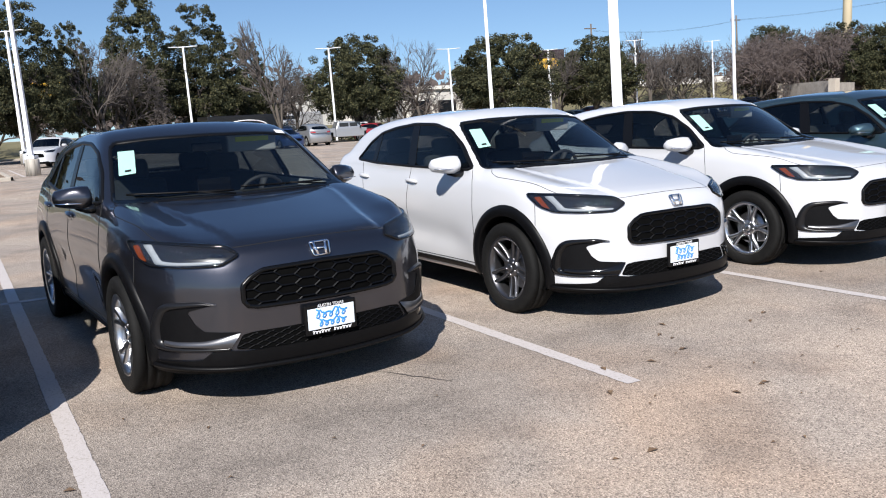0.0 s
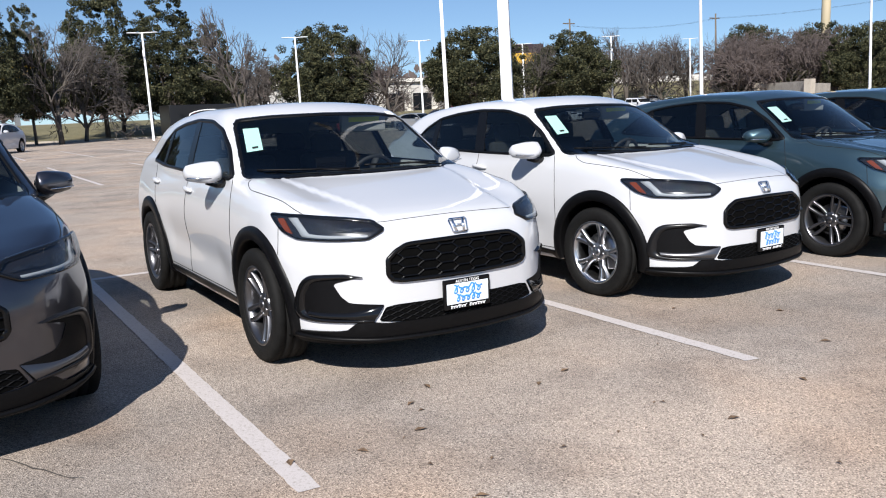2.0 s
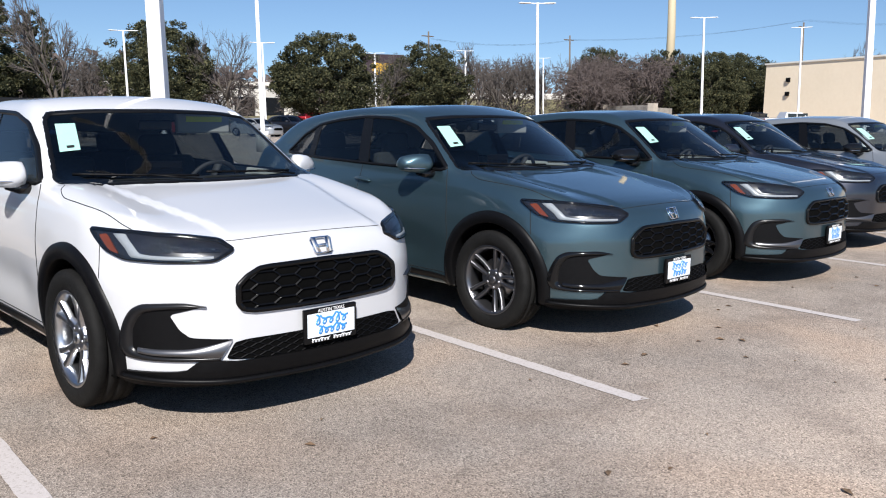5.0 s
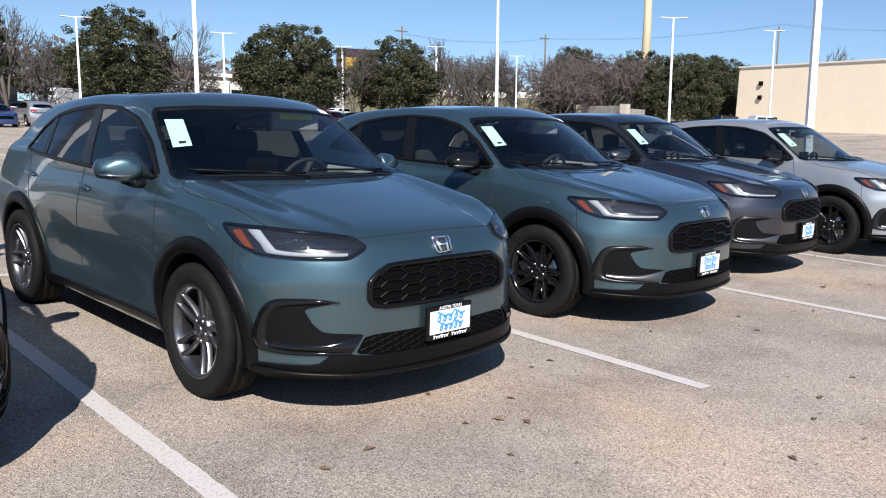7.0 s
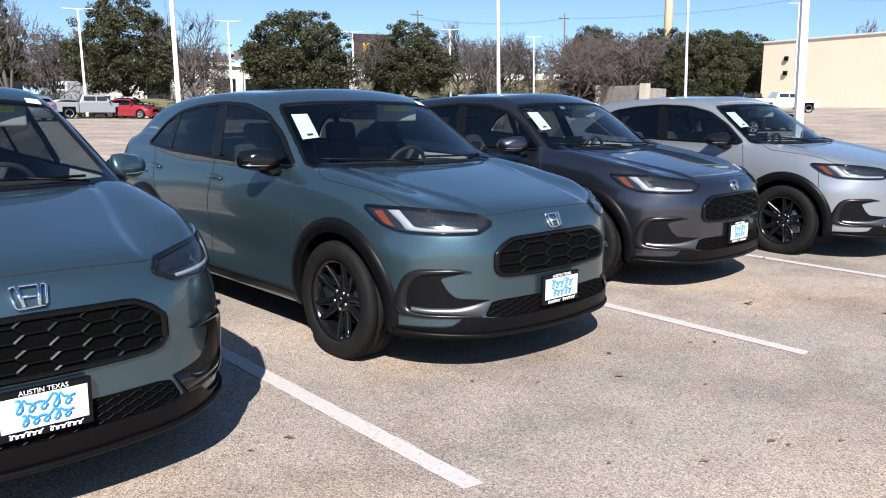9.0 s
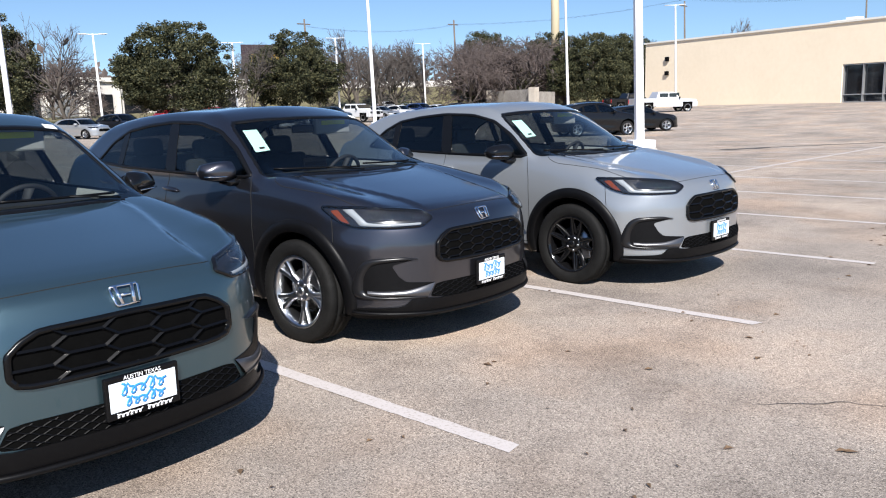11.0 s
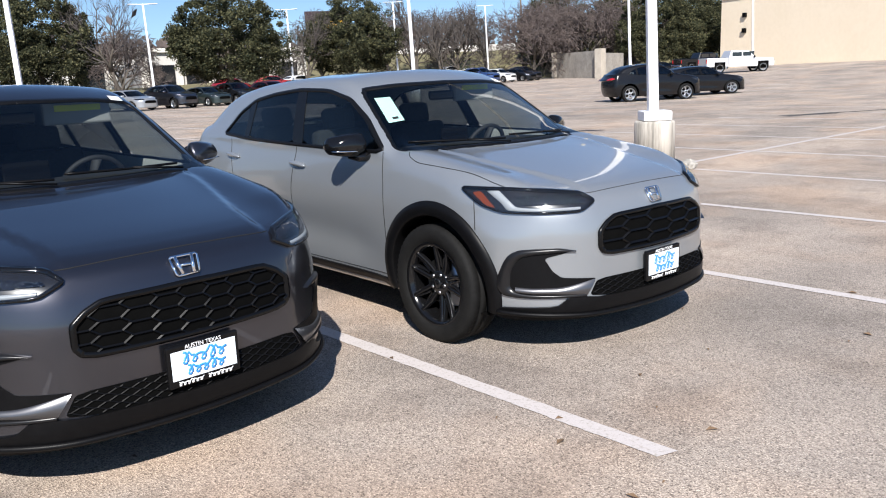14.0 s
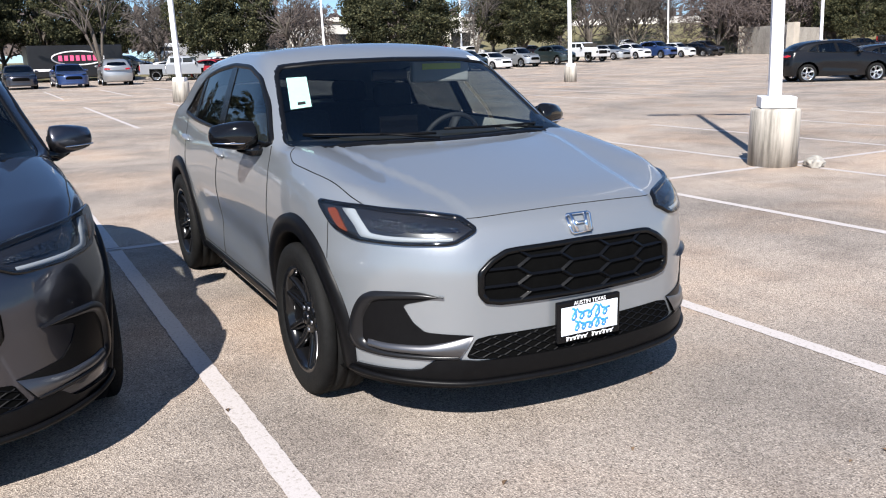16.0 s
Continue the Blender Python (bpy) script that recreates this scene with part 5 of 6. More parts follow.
t_.links.new(rp.outputs[0], b_.inputs["Base Color"])
BARK = vary(mat("bark", (0.09, 0.075, 0.06), 0.95), (0.05, 0.042, 0.035), (0.13, 0.11, 0.09), 3, bump=0.5, bump_scale=20)
TWIG = vary(mat("bare_twig", (0.15, 0.115, 0.10), 0.95), (0.075, 0.058, 0.055), (0.15, 0.12, 0.108), 1.0)
TWIG_GREY = vary(mat("grey_twig", (0.20, 0.175, 0.155), 0.95), (0.062, 0.053, 0.048), (0.14, 0.122, 0.11), 1.0)


def crown_mesh(seed, shape, clumps, leaves):
    """Leaf blades in clumps through an uneven crown; unit size, foot of the crown at z = 0."""
    r = random.Random(seed)
    verts, faces = [], []
    cl = []
    while len(cl) < clumps:
        u = Vector((r.uniform(-1, 1), r.uniform(-1, 1), r.uniform(0, 1)))
        if shape == "round":
            lim = (math.sqrt(max(0, 1 - ((u.z - 0.28) / 0.73) ** 2)) if u.z > 0.28 else 0.72 + u.z) * (0.88 + 0.42 * noise.noise(Vector((u.x * 2, u.y * 2, seed))))
        else:
            lim = (0.30 + 0.75 * (1 - u.z) ** 0.75) * min(1, 0.45 + u.z * 5) * (0.85 + 0.35 * noise.noise(Vector((u.x * 2.5, u.y * 2.5, seed + u.z * 3))))
        d = math.hypot(u.x, u.y)
        if d < lim and r.random() < 0.25 + 0.75 * (d / max(lim, 0.01)) ** 1.5:
            cl.append((u, r.uniform(0.055, 0.135) * (0.75 if shape != "round" and u.z > 0.7 else 1)))
    per = leaves // clumps
    flat = 0.65 if shape == "round" else 0.45
    squash = Vector((1, 1, flat))
    for c, rad in cl:
        for _ in range(per):
            d = Vector((r.gauss(0, 1), r.gauss(0, 1), r.gauss(0, 0.8))).normalized() * rad * r.uniform(0.55, 1.1)
            p = c + Vector((d.x, d.y, d.z * 0.85 * flat))
            s = r.uniform(0.009, 0.019)
            a = Vector((r.gauss(0, 1), r.gauss(0, 1), r.gauss(0, 1))).normalized()
            b = a.cross(Vector((r.gauss(0, 1), r.gauss(0, 1), r.gauss(0, 1)))).normalized()
            n = len(verts)
            a, b = a * squash * s * 1.25, b * squash * s * 0.7
            verts += [p - a, p + b, p + a, p - b]
            faces.append((n, n + 1, n + 2, n + 3))
    return mesh_from("crown", verts, faces, False)


CROWNS = [crown_mesh(3, "round", 520, 78000), crown_mesh(8, "round", 500, 76000), crown_mesh(21, "spire", 460, 62000), crown_mesh(31, "spire", 440, 60000)]


def trunk_mesh(seed, limbs=7):
    r = random.Random(seed)
    parts = [tube_data([(0, 0, 0), (0.02, 0.01, 0.25), (0, 0.03, 0.6)], 0.1, 8, [0.055, 0.042, 0.03])]
    for k in range(limbs):
        a = 2 * math.pi * k / limbs + r.uniform(-0.3, 0.3)
        z0 = r.uniform(0.15, 0.4)
        parts.append(tube_data([(0, 0, z0), (0.2 * math.cos(a), 0.2 * math.sin(a), z0 + 0.16), (0.5 * math.cos(a), 0.5 * math.sin(a), z0 + r.uniform(0.25, 0.5))], 0.02, 6, [0.026, 0.018, 0.007]))
    return mesh_from("trunk", *join_data(*parts))


TRUNKS = [trunk_mesh(1), trunk_mesh(2)]


def evergreen(x, y, top, width, kind, turn, clear=1.6):
    z = float(ground_z(x, y))
    root = new("tree")
    root.matrix_world = Matrix.Translation((x, y, z))
    spire = kind >= 2
    tagged(root, "tall dark green conical evergreen tree beyond the lot" if spire else "broad dark green live oak beyond the lot", "tree", "evergreen trees")
    h = top - z
    put_part("trunk", TRUNKS[kind % 2], BARK, root, "brown trunk with limbs", Matrix.Rotation(turn, 4, "Z") @ Matrix.Diagonal((width * 0.45, width * 0.45, h * 0.8, 1)))
    put_part("crown", CROWNS[kind], LEAF, root, "dark green leaves", Matrix.Translation((0, 0, clear * 0.7)) @ Matrix.Rotation(turn, 4, "Z") @ Matrix.Diagonal((width * 0.5, width * 0.5, (h - clear * 0.7) * 0.96, 1)))


def bare_mesh(seed, levels, spread, fork, droop=0.0, thin=0.0014):
    """Trunk and branches, unit height."""
    r = random.Random(seed)
    trunk_, twigs = [], []

    def grow(p, d, length, rad, level):
        rad = max(rad, thin)
        pts_ = [p]
        q, dd = p, d
        for _ in range(3):
            dd = (dd + Vector((r.gauss(0, 0.13), r.gauss(0, 0.13), r.gauss(0.03, 0.08) - droop * level * 0.02))).normalized()
            q = q + dd * length / 3
            pts_.append(q)
        (trunk_ if level <= 1 else twigs).append(tube_data(pts_, rad, 6 if level <= 1 else (4 if level == 2 else 3), [rad, rad * 0.86, rad * 0.74, rad * 0.62]))
        if level >= levels:
            return
        for k in range(fork[level]):
            a = r.uniform(0, 6.28)
            axis = dd.orthogonal().normalized()
            axis.rotate(Matrix.Rotation(a, 3, dd))
            nd = (dd + axis * spread * r.uniform(0.6, 1.25)).normalized()
            at = pts_[3] if k < 2 else pts_[r.choice((1, 2, 3))]
            grow(at, nd, length * r.uniform(0.62, 0.82), rad * r.uniform(0.5, 0.66), level + 1)

    grow(Vector((0, 0, 0)), Vector((0, 0, 1)), 0.27, 0.020, 0)
    (tv, tf), (wv, wf) = join_data(*trunk_), join_data(*twigs)
    k = 1 / max(v.z for v in wv)
    return mesh_from("trunk", [v * k for v in tv], tf), mesh_from("twigs", [v * k for v in wv], wf)


BARES = [bare_mesh(5, 5, 0.55, (5, 4, 3, 3, 3)), bare_mesh(9, 5, 0.5, (4, 4, 4, 3, 3)), bare_mesh(14, 6, 0.85, (6, 5, 4, 3, 3, 2), 1.0, 0.0024)]


def bare_tree(x, y, top, kind, turn, wide=1.0, dense=False, z=None):
    z = float(ground_z(x, y))
    root = new("bare_tree")
    root.matrix_world = Matrix.Translation((x, y, z)) @ Matrix.Rotation(turn, 4, "Z") @ Matrix.Diagonal(((top - z) * wide, (top - z) * wide, top - z, 1))
    tagged(root, "leafless tree with dense purple-brown twigs" if dense else "leafless grey-brown winter tree beyond the lot", "tree", "bare trees")
    me_t, me_b = BARES[kind]
    put_part("trunk", me_t, BARK, root)
    put_part("crown", me_b, TWIG if dense else TWIG_GREY, root, "bare thin twigs")


EVERGREENS = ((35.0, 71.2, 10.4, 9.2, 0), (50.5, 68.1, 10.3, 10.4, 1), (68.3, 73.6, 10.7, 10.6, 0), (15.3, 75.0, 14.4, 8.4, 2), (21.2, 76.6, 13.8, 8.8, 3), (26.0, 78.0, 10.9, 6.2, 2),
              (5.0, 62.5, 11.5, 7.0, 2), (8.6, 66.3, 10.6, 4.6, 3), (0.5, 60.0, 10.0, 7.5, 0), (-6.0, 66.0, 11.0, 9.0, 1), (104.5, 58.2, 11.2, 10.0, 1), (112.0, 56.0, 11.0, 9.0, 0),
              (110.5, 80.3, 13.4, 11.0, 1), (118.0, 74.0, 13.2, 11.0, 0), (124.0, 66.0, 12.6, 10.0, 1))
for k, (x, y, top, w, kd) in enumerate(EVERGREENS):
    evergreen(x, y, top, w * 1.12, kd, k * 1.3, 3.6 if k in (3, 4) else 2.9)
BARE_SPOTS = ((40.0, 67.2, 9.8, 0, 1.0, False), (23.7, 62.9, 10.4, 1, 0.9, False), (10.1, 64.0, 9.6, 0, 1.2, False), (12.8, 70.6, 8.4, 2, 1.0, False), (77.9, 74.1, 11.2, 1, 1.0, False),
              (84.0, 76.0, 10.6, 0, 1.2, False), (89.0, 78.5, 10.2, 2, 1.1, False), (94.5, 79.0, 11.2, 1, 1.2, True), (62.5, 74.0, 9.0, 1, 0.9, False),
              (100.3, 65.9, 11.0, 2, 1.25, True), (94.0, 69.5, 10.4, 2, 1.2, True), (103.0, 72.0, 11.4, 2, 1.2, True), (99.0, 76.0, 11.0, 0, 1.3, True), (30.5, 76.0, 8.0, 2, 1.0, False), (120.0, 47.0, 12.6, 1, 1.0, False),
              (45.0, 80.0, 7.5, 2, 1.2, True), (57.0, 82.0, 8.0, 2, 1.2, True), (75.0, 84.0, 9.0, 0, 1.2, False), (3.0, 75.0, 8.5, 2, 1.2, True),
              (70.0, 82.0, 9.6, 2, 1.2, False), (81.0, 84.0, 10.0, 2, 1.2, True), (88.0, 87.0, 10.6, 2, 1.3, True), (96.0, 86.0, 11.0, 2, 1.2, True), (106.0, 78.0, 11.6, 2, 1.2, True), (48.0, 90.0, 8.0, 2, 1.2, False), (64.0, 90.0, 8.6, 2, 1.2, True), (110.0, 66.0, 11.4, 2, 1.1, True), (18.0, 82.0, 9.0, 2, 1.2, True), (-4.0, 78.0, 9.0, 2, 1.2, True))
for k, (x, y, top, kd, wide, dense) in enumerate(BARE_SPOTS):
    wide *= 0.8
    bare_tree(x, y, top, kd, k * 2.1, wide, dense)

# far wood line
bm_v, bm_f = [], []
rnd = random.Random(77)
for k in range(11000):
    x = rnd.uniform(-120, 260)
    y = 128 + rnd.uniform(0, 30) - max(0, x - 120) * 0.25
    z = 3.4 + abs(rnd.gauss(0, 1)) * 2.9 + 1.6 * noise.noise(Vector((x * 0.05, y * 0.05, 0)))
    s = rnd.uniform(0.5, 1.1)
    a = Vector((rnd.gauss(0, 1), rnd.gauss(0, 0.4), rnd.gauss(0, 1))).normalized()
    b = a.cross(Vector((rnd.gauss(0, 0.4), 1, rnd.gauss(0, 0.4)))).normalized()
    n = len(bm_v)
    p = Vector((x, y, z))
    bm_v += [p - a * s, p + b * s * 0.6, p + a * s, p - b * s * 0.6]
    bm_f.append((n, n + 1, n + 2, n + 3))
wood = new("far_woods", mesh_from("far_woods", bm_v, bm_f, False))
wood.data.materials.append(TWIG)
tagged(wood, "low brown winter scrub along the far horizon", "woods", kind="stuff")


def bush(x, y, w, d, h, seed, material=LEAF):
    r = random.Random(seed)
    vs, fs = [], []
    for _ in range(1300):
        u = Vector((r.gauss(0, 1), r.gauss(0, 1), abs(r.gauss(0, 1)))).normalized() * r.uniform(0.75, 1.05)
        p = Vector((u.x * w / 2, u.y * d / 2, u.z * h))
        s = r.uniform(0.06, 0.12)
        a = Vector((r.gauss(0, 1), r.gauss(0, 1), r.gauss(0, 1))).normalized()
        b = a.orthogonal().normalized()
        n = len(vs)
        vs += [p - a * s, p + b * s * 0.6, p + a * s, p - b * s * 0.6]
        fs.append((n, n + 1, n + 2, n + 3))
    ob = new("bush", mesh_from("bush", vs, fs, False))
    ob.data.materials.append(material)
    ob.matrix_world = Matrix.Translation((x, y, float(ground_z(x, y))))
    return tagged(ob, "clipped dark green bush in the planting strip", "bush", "bushes")


for k, (x, y, w, d, h) in enumerate(((33.5, 64.5, 5, 1.6, 1.3), (38.5, 64.8, 4.4, 1.6, 1.2), (45.5, 66.0, 4.0, 1.5, 1.1), (30.5, 66.0, 3, 1.5, 1.2), (85.4, 73.5, 3.4, 2.4, 2.0), (94.0, 75.5, 3, 2.4, 1.8))):
    bush(x, y, w, d, h, k)

# ---- buildings ----
STUCCO = vary(mat("tan_stucco", (0.82, 0.70, 0.53), 0.9), (0.79, 0.67, 0.50), (0.85, 0.73, 0.56), 0.25, bump=0.15, bump_scale=30)
TRIM_W = mat("white_coping", (0.72, 0.69, 0.62), 0.7)
WIN_DARK = mat("dark_window_glass", (0.012, 0.014, 0.017), 0.05, 0.0, 0.5)
ALU = mat("window_aluminium", (0.5, 0.5, 0.5), 0.35, 0.7)


def prism(name, corners, z0, z1):
    n = len(corners)
    vs = [(x, y, z0) for x, y in corners] + [(x, y, z1) for x, y in corners]
    fs = [tuple(range(n))[::-1], tuple(range(n, 2 * n))] + [(i, (i + 1) % n, n + (i + 1) % n, n + i) for i in range(n)]
    bm = bmesh.new()
    vv = [bm.verts.new(v) for v in vs]
    for f in fs:
        bm.faces.new([vv[i] for i in f])
    return from_bm(name, bm, False)


A_, B_ = Vector((105.8, 50.5)), Vector((82.3, -22.6))
along = (B_ - A_).normalized()
into = Vector((-along.y, along.x))
if into.x < 0:
    into = -into
store = new("store_building")
tagged(store, "long tan stucco store with dark shop windows across the lot", "building")
C_ = lambda s, d: tuple(A_ + along * s + into * d)
L_ = (B_ - A_).length
WIN_S = (A_ - Vector((97.4, 24.4))).length
W0, W1, WZ0, WZ1 = WIN_S, WIN_S + 12.6, 1.30, 4.9
put_part("wall", prism("wall", [C_(0, 0), C_(W0, 0), C_(W0, 30), C_(0, 30)], -0.5, 8.85), STUCCO, store)
put_part("wall", prism("wall", [C_(W1, 0), C_(L_, 0), C_(L_, 30), C_(W1, 30)], -0.5, 8.85), STUCCO, store)
put_part("wall", prism("wall", [C_(W0, 0), C_(W1, 0), C_(W1, 30), C_(W0, 30)], WZ1, 8.85), STUCCO, store)
put_part("wall", prism("wall", [C_(W0, 0.4), C_(W1, 0.4), C_(W1, 30), C_(W0, 30)], -0.5, WZ1), WIN_DARK, store, "dark glazed shop front")
put_part("coping", prism("coping", [C_(-0.15, -0.15), C_(L_, -0.15), C_(L_, 30.1), C_(-0.15, 30.1)], 8.86, 9.05), TRIM_W, store, "pale roof coping")
s_ = W0
while s_ <= W1:
    put_part("mullion", prism("mullion", [C_(s_, 0.1), C_(s_ + 0.10, 0.1), C_(s_ + 0.10, 0.395), C_(s_, 0.395)], WZ0 - 0.6, WZ1), ALU, store)
    s_ += 2.1
for z_ in (WZ0 - 0.1, WZ0 + 0.62, WZ1 - 0.12):
    put_part("rail", prism("rail", [C_(W0, 0.15), C_(W1, 0.15), C_(W1, 0.39), C_(W0, 0.39)], z_, z_ + 0.1), ALU, store)
for s0, z0 in ((3.6, 6.6), (3.6, 4.9)):
    put_part("wall_light", prism("wall_light", [C_(s0, -0.25), C_(s0 + 0.5, -0.25), C_(s0 + 0.5, -0.003), C_(s0, -0.003)], z0, z0 + 0.5), BLACK_PLASTIC, store, "small dark wall lamp")
for s0, d0, w_, h_ in ((20, 8, 1.6, 0.9), (36, 6, 3, 1.3), (46, 10, 5, 1.6), (24, 5, 1.2, 0.8)):
    put_part("roof_unit", prism("roof_unit", [C_(s0, d0), C_(s0 + w_, d0), C_(s0 + w_, d0 + w_), C_(s0, d0 + w_)], 9.06, 9.06 + h_), TRIM_W, store, "pale roof plant")

FENCE = vary(mat("weathered_fence", (0.30, 0.28, 0.25), 0.9), (0.18, 0.165, 0.15), (0.46, 0.43, 0.38), 0.7)
pen = new("bin_enclosure")
tagged(pen, "grey weathered stone bin enclosure with corner posts", "enclosure")
p0, p1 = Vector((97.5, 69.0)), Vector((92.0, 57.8))
zz = 0.6
for a, b in ((p0, p1),):
    d = (b - a).normalized()
    n_ = Vector((-d.y, d.x)) * 0.2
    put_part("wall", prism("wall", [tuple(a + n_), tuple(b + n_), tuple(b - n_), tuple(a - n_)], zz - 0.8, 3.6), FENCE, pen)
    q = Vector((b.x + 7, b.y + 2))
    put_part("wall", prism("wall", [tuple(b + n_), tuple(q + n_), tuple(q - n_), tuple(b - n_)], zz - 0.8, 3.3), FENCE, pen)
    for c in (a, b):
        put_part("post", prism("post", [(c.x - 0.45, c.y - 0.45), (c.x + 0.45, c.y - 0.45), (c.x + 0.45, c.y + 0.45), (c.x - 0.45, c.y + 0.45)], zz - 0.8, 3.8), KERB, pen)

GARAGE = vary(mat("pale_render", (0.55, 0.53, 0.49), 0.9), (0.47, 0.45, 0.42), (0.62, 0.60, 0.56), 0.4)
shop = new("garage_building")
tagged(shop, "long low pale garage with dark bay doors behind the trees", "building")
put_part("wall", prism("wall", [(44, 97), (76, 95), (78, 112), (45, 114)], 0.5, 5.6), GARAGE, shop)
put_part("roof", prism("roof", [(43.6, 96.6), (76.4, 94.6), (78.4, 112.4), (44.6, 114.4)], 5.61, 6.1), TRIM_W, shop)
for k in range(7):
    x0 = 46.5 + k * 4.2
    y0 = 97 - (x0 - 44) / 32 * 2
    put_part("bay_door", prism("bay_door", [(x0, y0 - 0.12), (x0 + 2.8, y0 - 0.295), (x0 + 2.8, y0 - 0.18), (x0, y0 - 0.02)], 1.2, 4.1), WIN_DARK if k % 3 != 1 else ALU, shop)
    put_part("pier", prism("pier", [(x0 - 0.9, y0 - 0.3), (x0 - 0.5, y0 - 0.32), (x0 - 0.5, y0 - 0.04), (x0 - 0.9, y0 - 0.02)], 0.8, 5.2), TRIM_W, shop)
ROADW = mat("pale_bridge_concrete", (0.55, 0.53, 0.50), 0.9)
FOOT = ((66.0, 92.0), (82.0, 85.0), (101.0, 72.0), (110.0, 57.0), (114.0, 46.0))
CREST = ((84.0, 122.0), (98.0, 106.0), (120.0, 85.0), (131.0, 66.0), (136.0, 50.0))
bank_v, bank_f, ROWS, STEPS = [], [], 9, 41
for i in range(ROWS):
    for k in range(STEPS):
        u = k / (STEPS - 1) * 4
        n_, u_ = min(int(u), 3), u - min(int(u), 3)
        f_, c_ = (Vector(q[n_]).lerp(Vector(q[n_ + 1]), u_) for q in (FOOT, CREST))
        v_ = i / (ROWS - 1)
        p_ = f_.lerp(c_, v_ * 1.15)
        z0_ = float(ground_z(f_.x, f_.y)) - 0.3
        bank_v.append((p_.x, p_.y, z0_ + (5.3 - z0_) * smoothstep(0, 0.95, v_) + 0.18 * noise.noise(Vector((p_.x * 0.15, p_.y * 0.15, 3)))))
        if i and k:
            a_ = i * STEPS + k
            bank_f.append((a_ - STEPS - 1, a_ - STEPS, a_, a_ - 1))
bank = new("grass_bank", mesh_from("grass_bank", bank_v, bank_f))
bank.data.materials.append(GRASS)
tagged(bank, "dry grass bank that rises to a raised road", "bank", kind="structure")
br = new("road_barrier", prism("road_barrier", [CREST[0], CREST[1], CREST[2], CREST[3], (131.4, 66.2), (120.4, 85.3), (98.3, 106.3), (84.3, 122.3)], 4.6, 6.1))
br.data.materials.append(ROADW)
tagged(br, "long pale concrete road barrier behind the trees", "barrier", kind="structure")

# billboard, tall column, utility poles with wires
bb = new("billboard")
tagged(bb, "dark billboard with a yellow panel above the trees", "billboard")
put_part("board", prism("board", [(93.6, 121.6), (100.6, 118.4), (100.8, 118.9), (93.8, 122.1)], 9.0, 13.2), mat("billboard_dark", (0.03, 0.015, 0.02), 0.5), bb)
put_part("panel", prism("panel", [(95.0, 120.85), (99.4, 118.85), (99.45, 118.95), (95.05, 120.95)], 9.4, 11.6), mat("billboard_yellow", (0.65, 0.38, 0.02), 0.5), bb)
put_part("post", prism("post", [(97, 121), (97.6, 121), (97.6, 121.6), (97, 121.6)], 0.8, 9.0), ALU, bb)
b2 = copy_thing(bb, Matrix.Translation((-66, -14, -2.4)) @ Matrix.Rotation(0.15, 4, "Z"))
COLUMN = mat("tan_column", (0.50, 0.42, 0.28), 0.7)
col = new("tall_column", mesh_from("tall_column", *tube_data([(121.3, 75.2, 1.0), (121.3, 75.2, 16), (121.0, 75.6, 34)], 0.6, 16, [0.75, 0.66, 0.5])))
col.data.materials.append(COLUMN)
tagged(col, "tall tan sign column above the trees", "column")
WOODP = vary(mat("pole_wood", (0.13, 0.10, 0.08), 0.9), (0.09, 0.07, 0.055), (0.17, 0.14, 0.11), 2)
heads = []
for x, y, h in ((88, 96, 13), (112, 88, 14), (136, 60, 17), (160, 40, 18)):
    up = new("utility_pole")
    up.matrix_world = Matrix.Translation((x, y, float(ground_z(x, y)))) @ PLUMB
    tagged(up, "dark wooden utility pole with a crossarm", "utility pole", "utility poles")
    put_part("pole", mesh_from("pole", *tube_data([(0, 0, -0.2), (0, 0, h)], 0.16, 8, [0.19, 0.12])), WOODP, up)
    put_part("crossarm", rounded_box("crossarm", 2.4, 0.14, 0.16, 0.02, (0, 0.2, h - 0.7)), WOODP, up)
    heads.append(Vector((x, y, h + 0.8)))
for k, (a, b) in enumerate(zip(heads, heads[1:])):
    for off in (-1.0, 0.0, 1.0):
        pts_ = [a.lerp(b, u) + Vector((off * 0.6, off * 0.6, -4 * 0.9 * u * (1 - u))) for u in np.linspace(0, 1, 16)]
        w_ = new("power_line", mesh_from("power_line", *tube_data(pts_, 0.007, 4)))
        w_.data.materials.append(GAP)
        tagged(w_, "thin black overhead power line between poles", "power line", "power lines")

# ---- parked vehicles across the lot ----
FAR_PAINT = {"white": PAINT["white"], "grey": PAINT["grey"], "silver": paint("silver_paint", (0.38, 0.39, 0.40), 0.6), "black": mat("black_paint", (0.006, 0.006, 0.007), 0.25, 0.0, 0.25, 0.3),
             "red": paint("red_paint", (0.28, 0.012, 0.016), 0.2), "blue": paint("blue_paint", (0.02, 0.045, 0.14), 0.3), "green": paint("dark_green_paint", (0.02, 0.03, 0.03), 0.3), "maroon": paint("maroon_paint", (0.06, 0.012, 0.014), 0.3)}


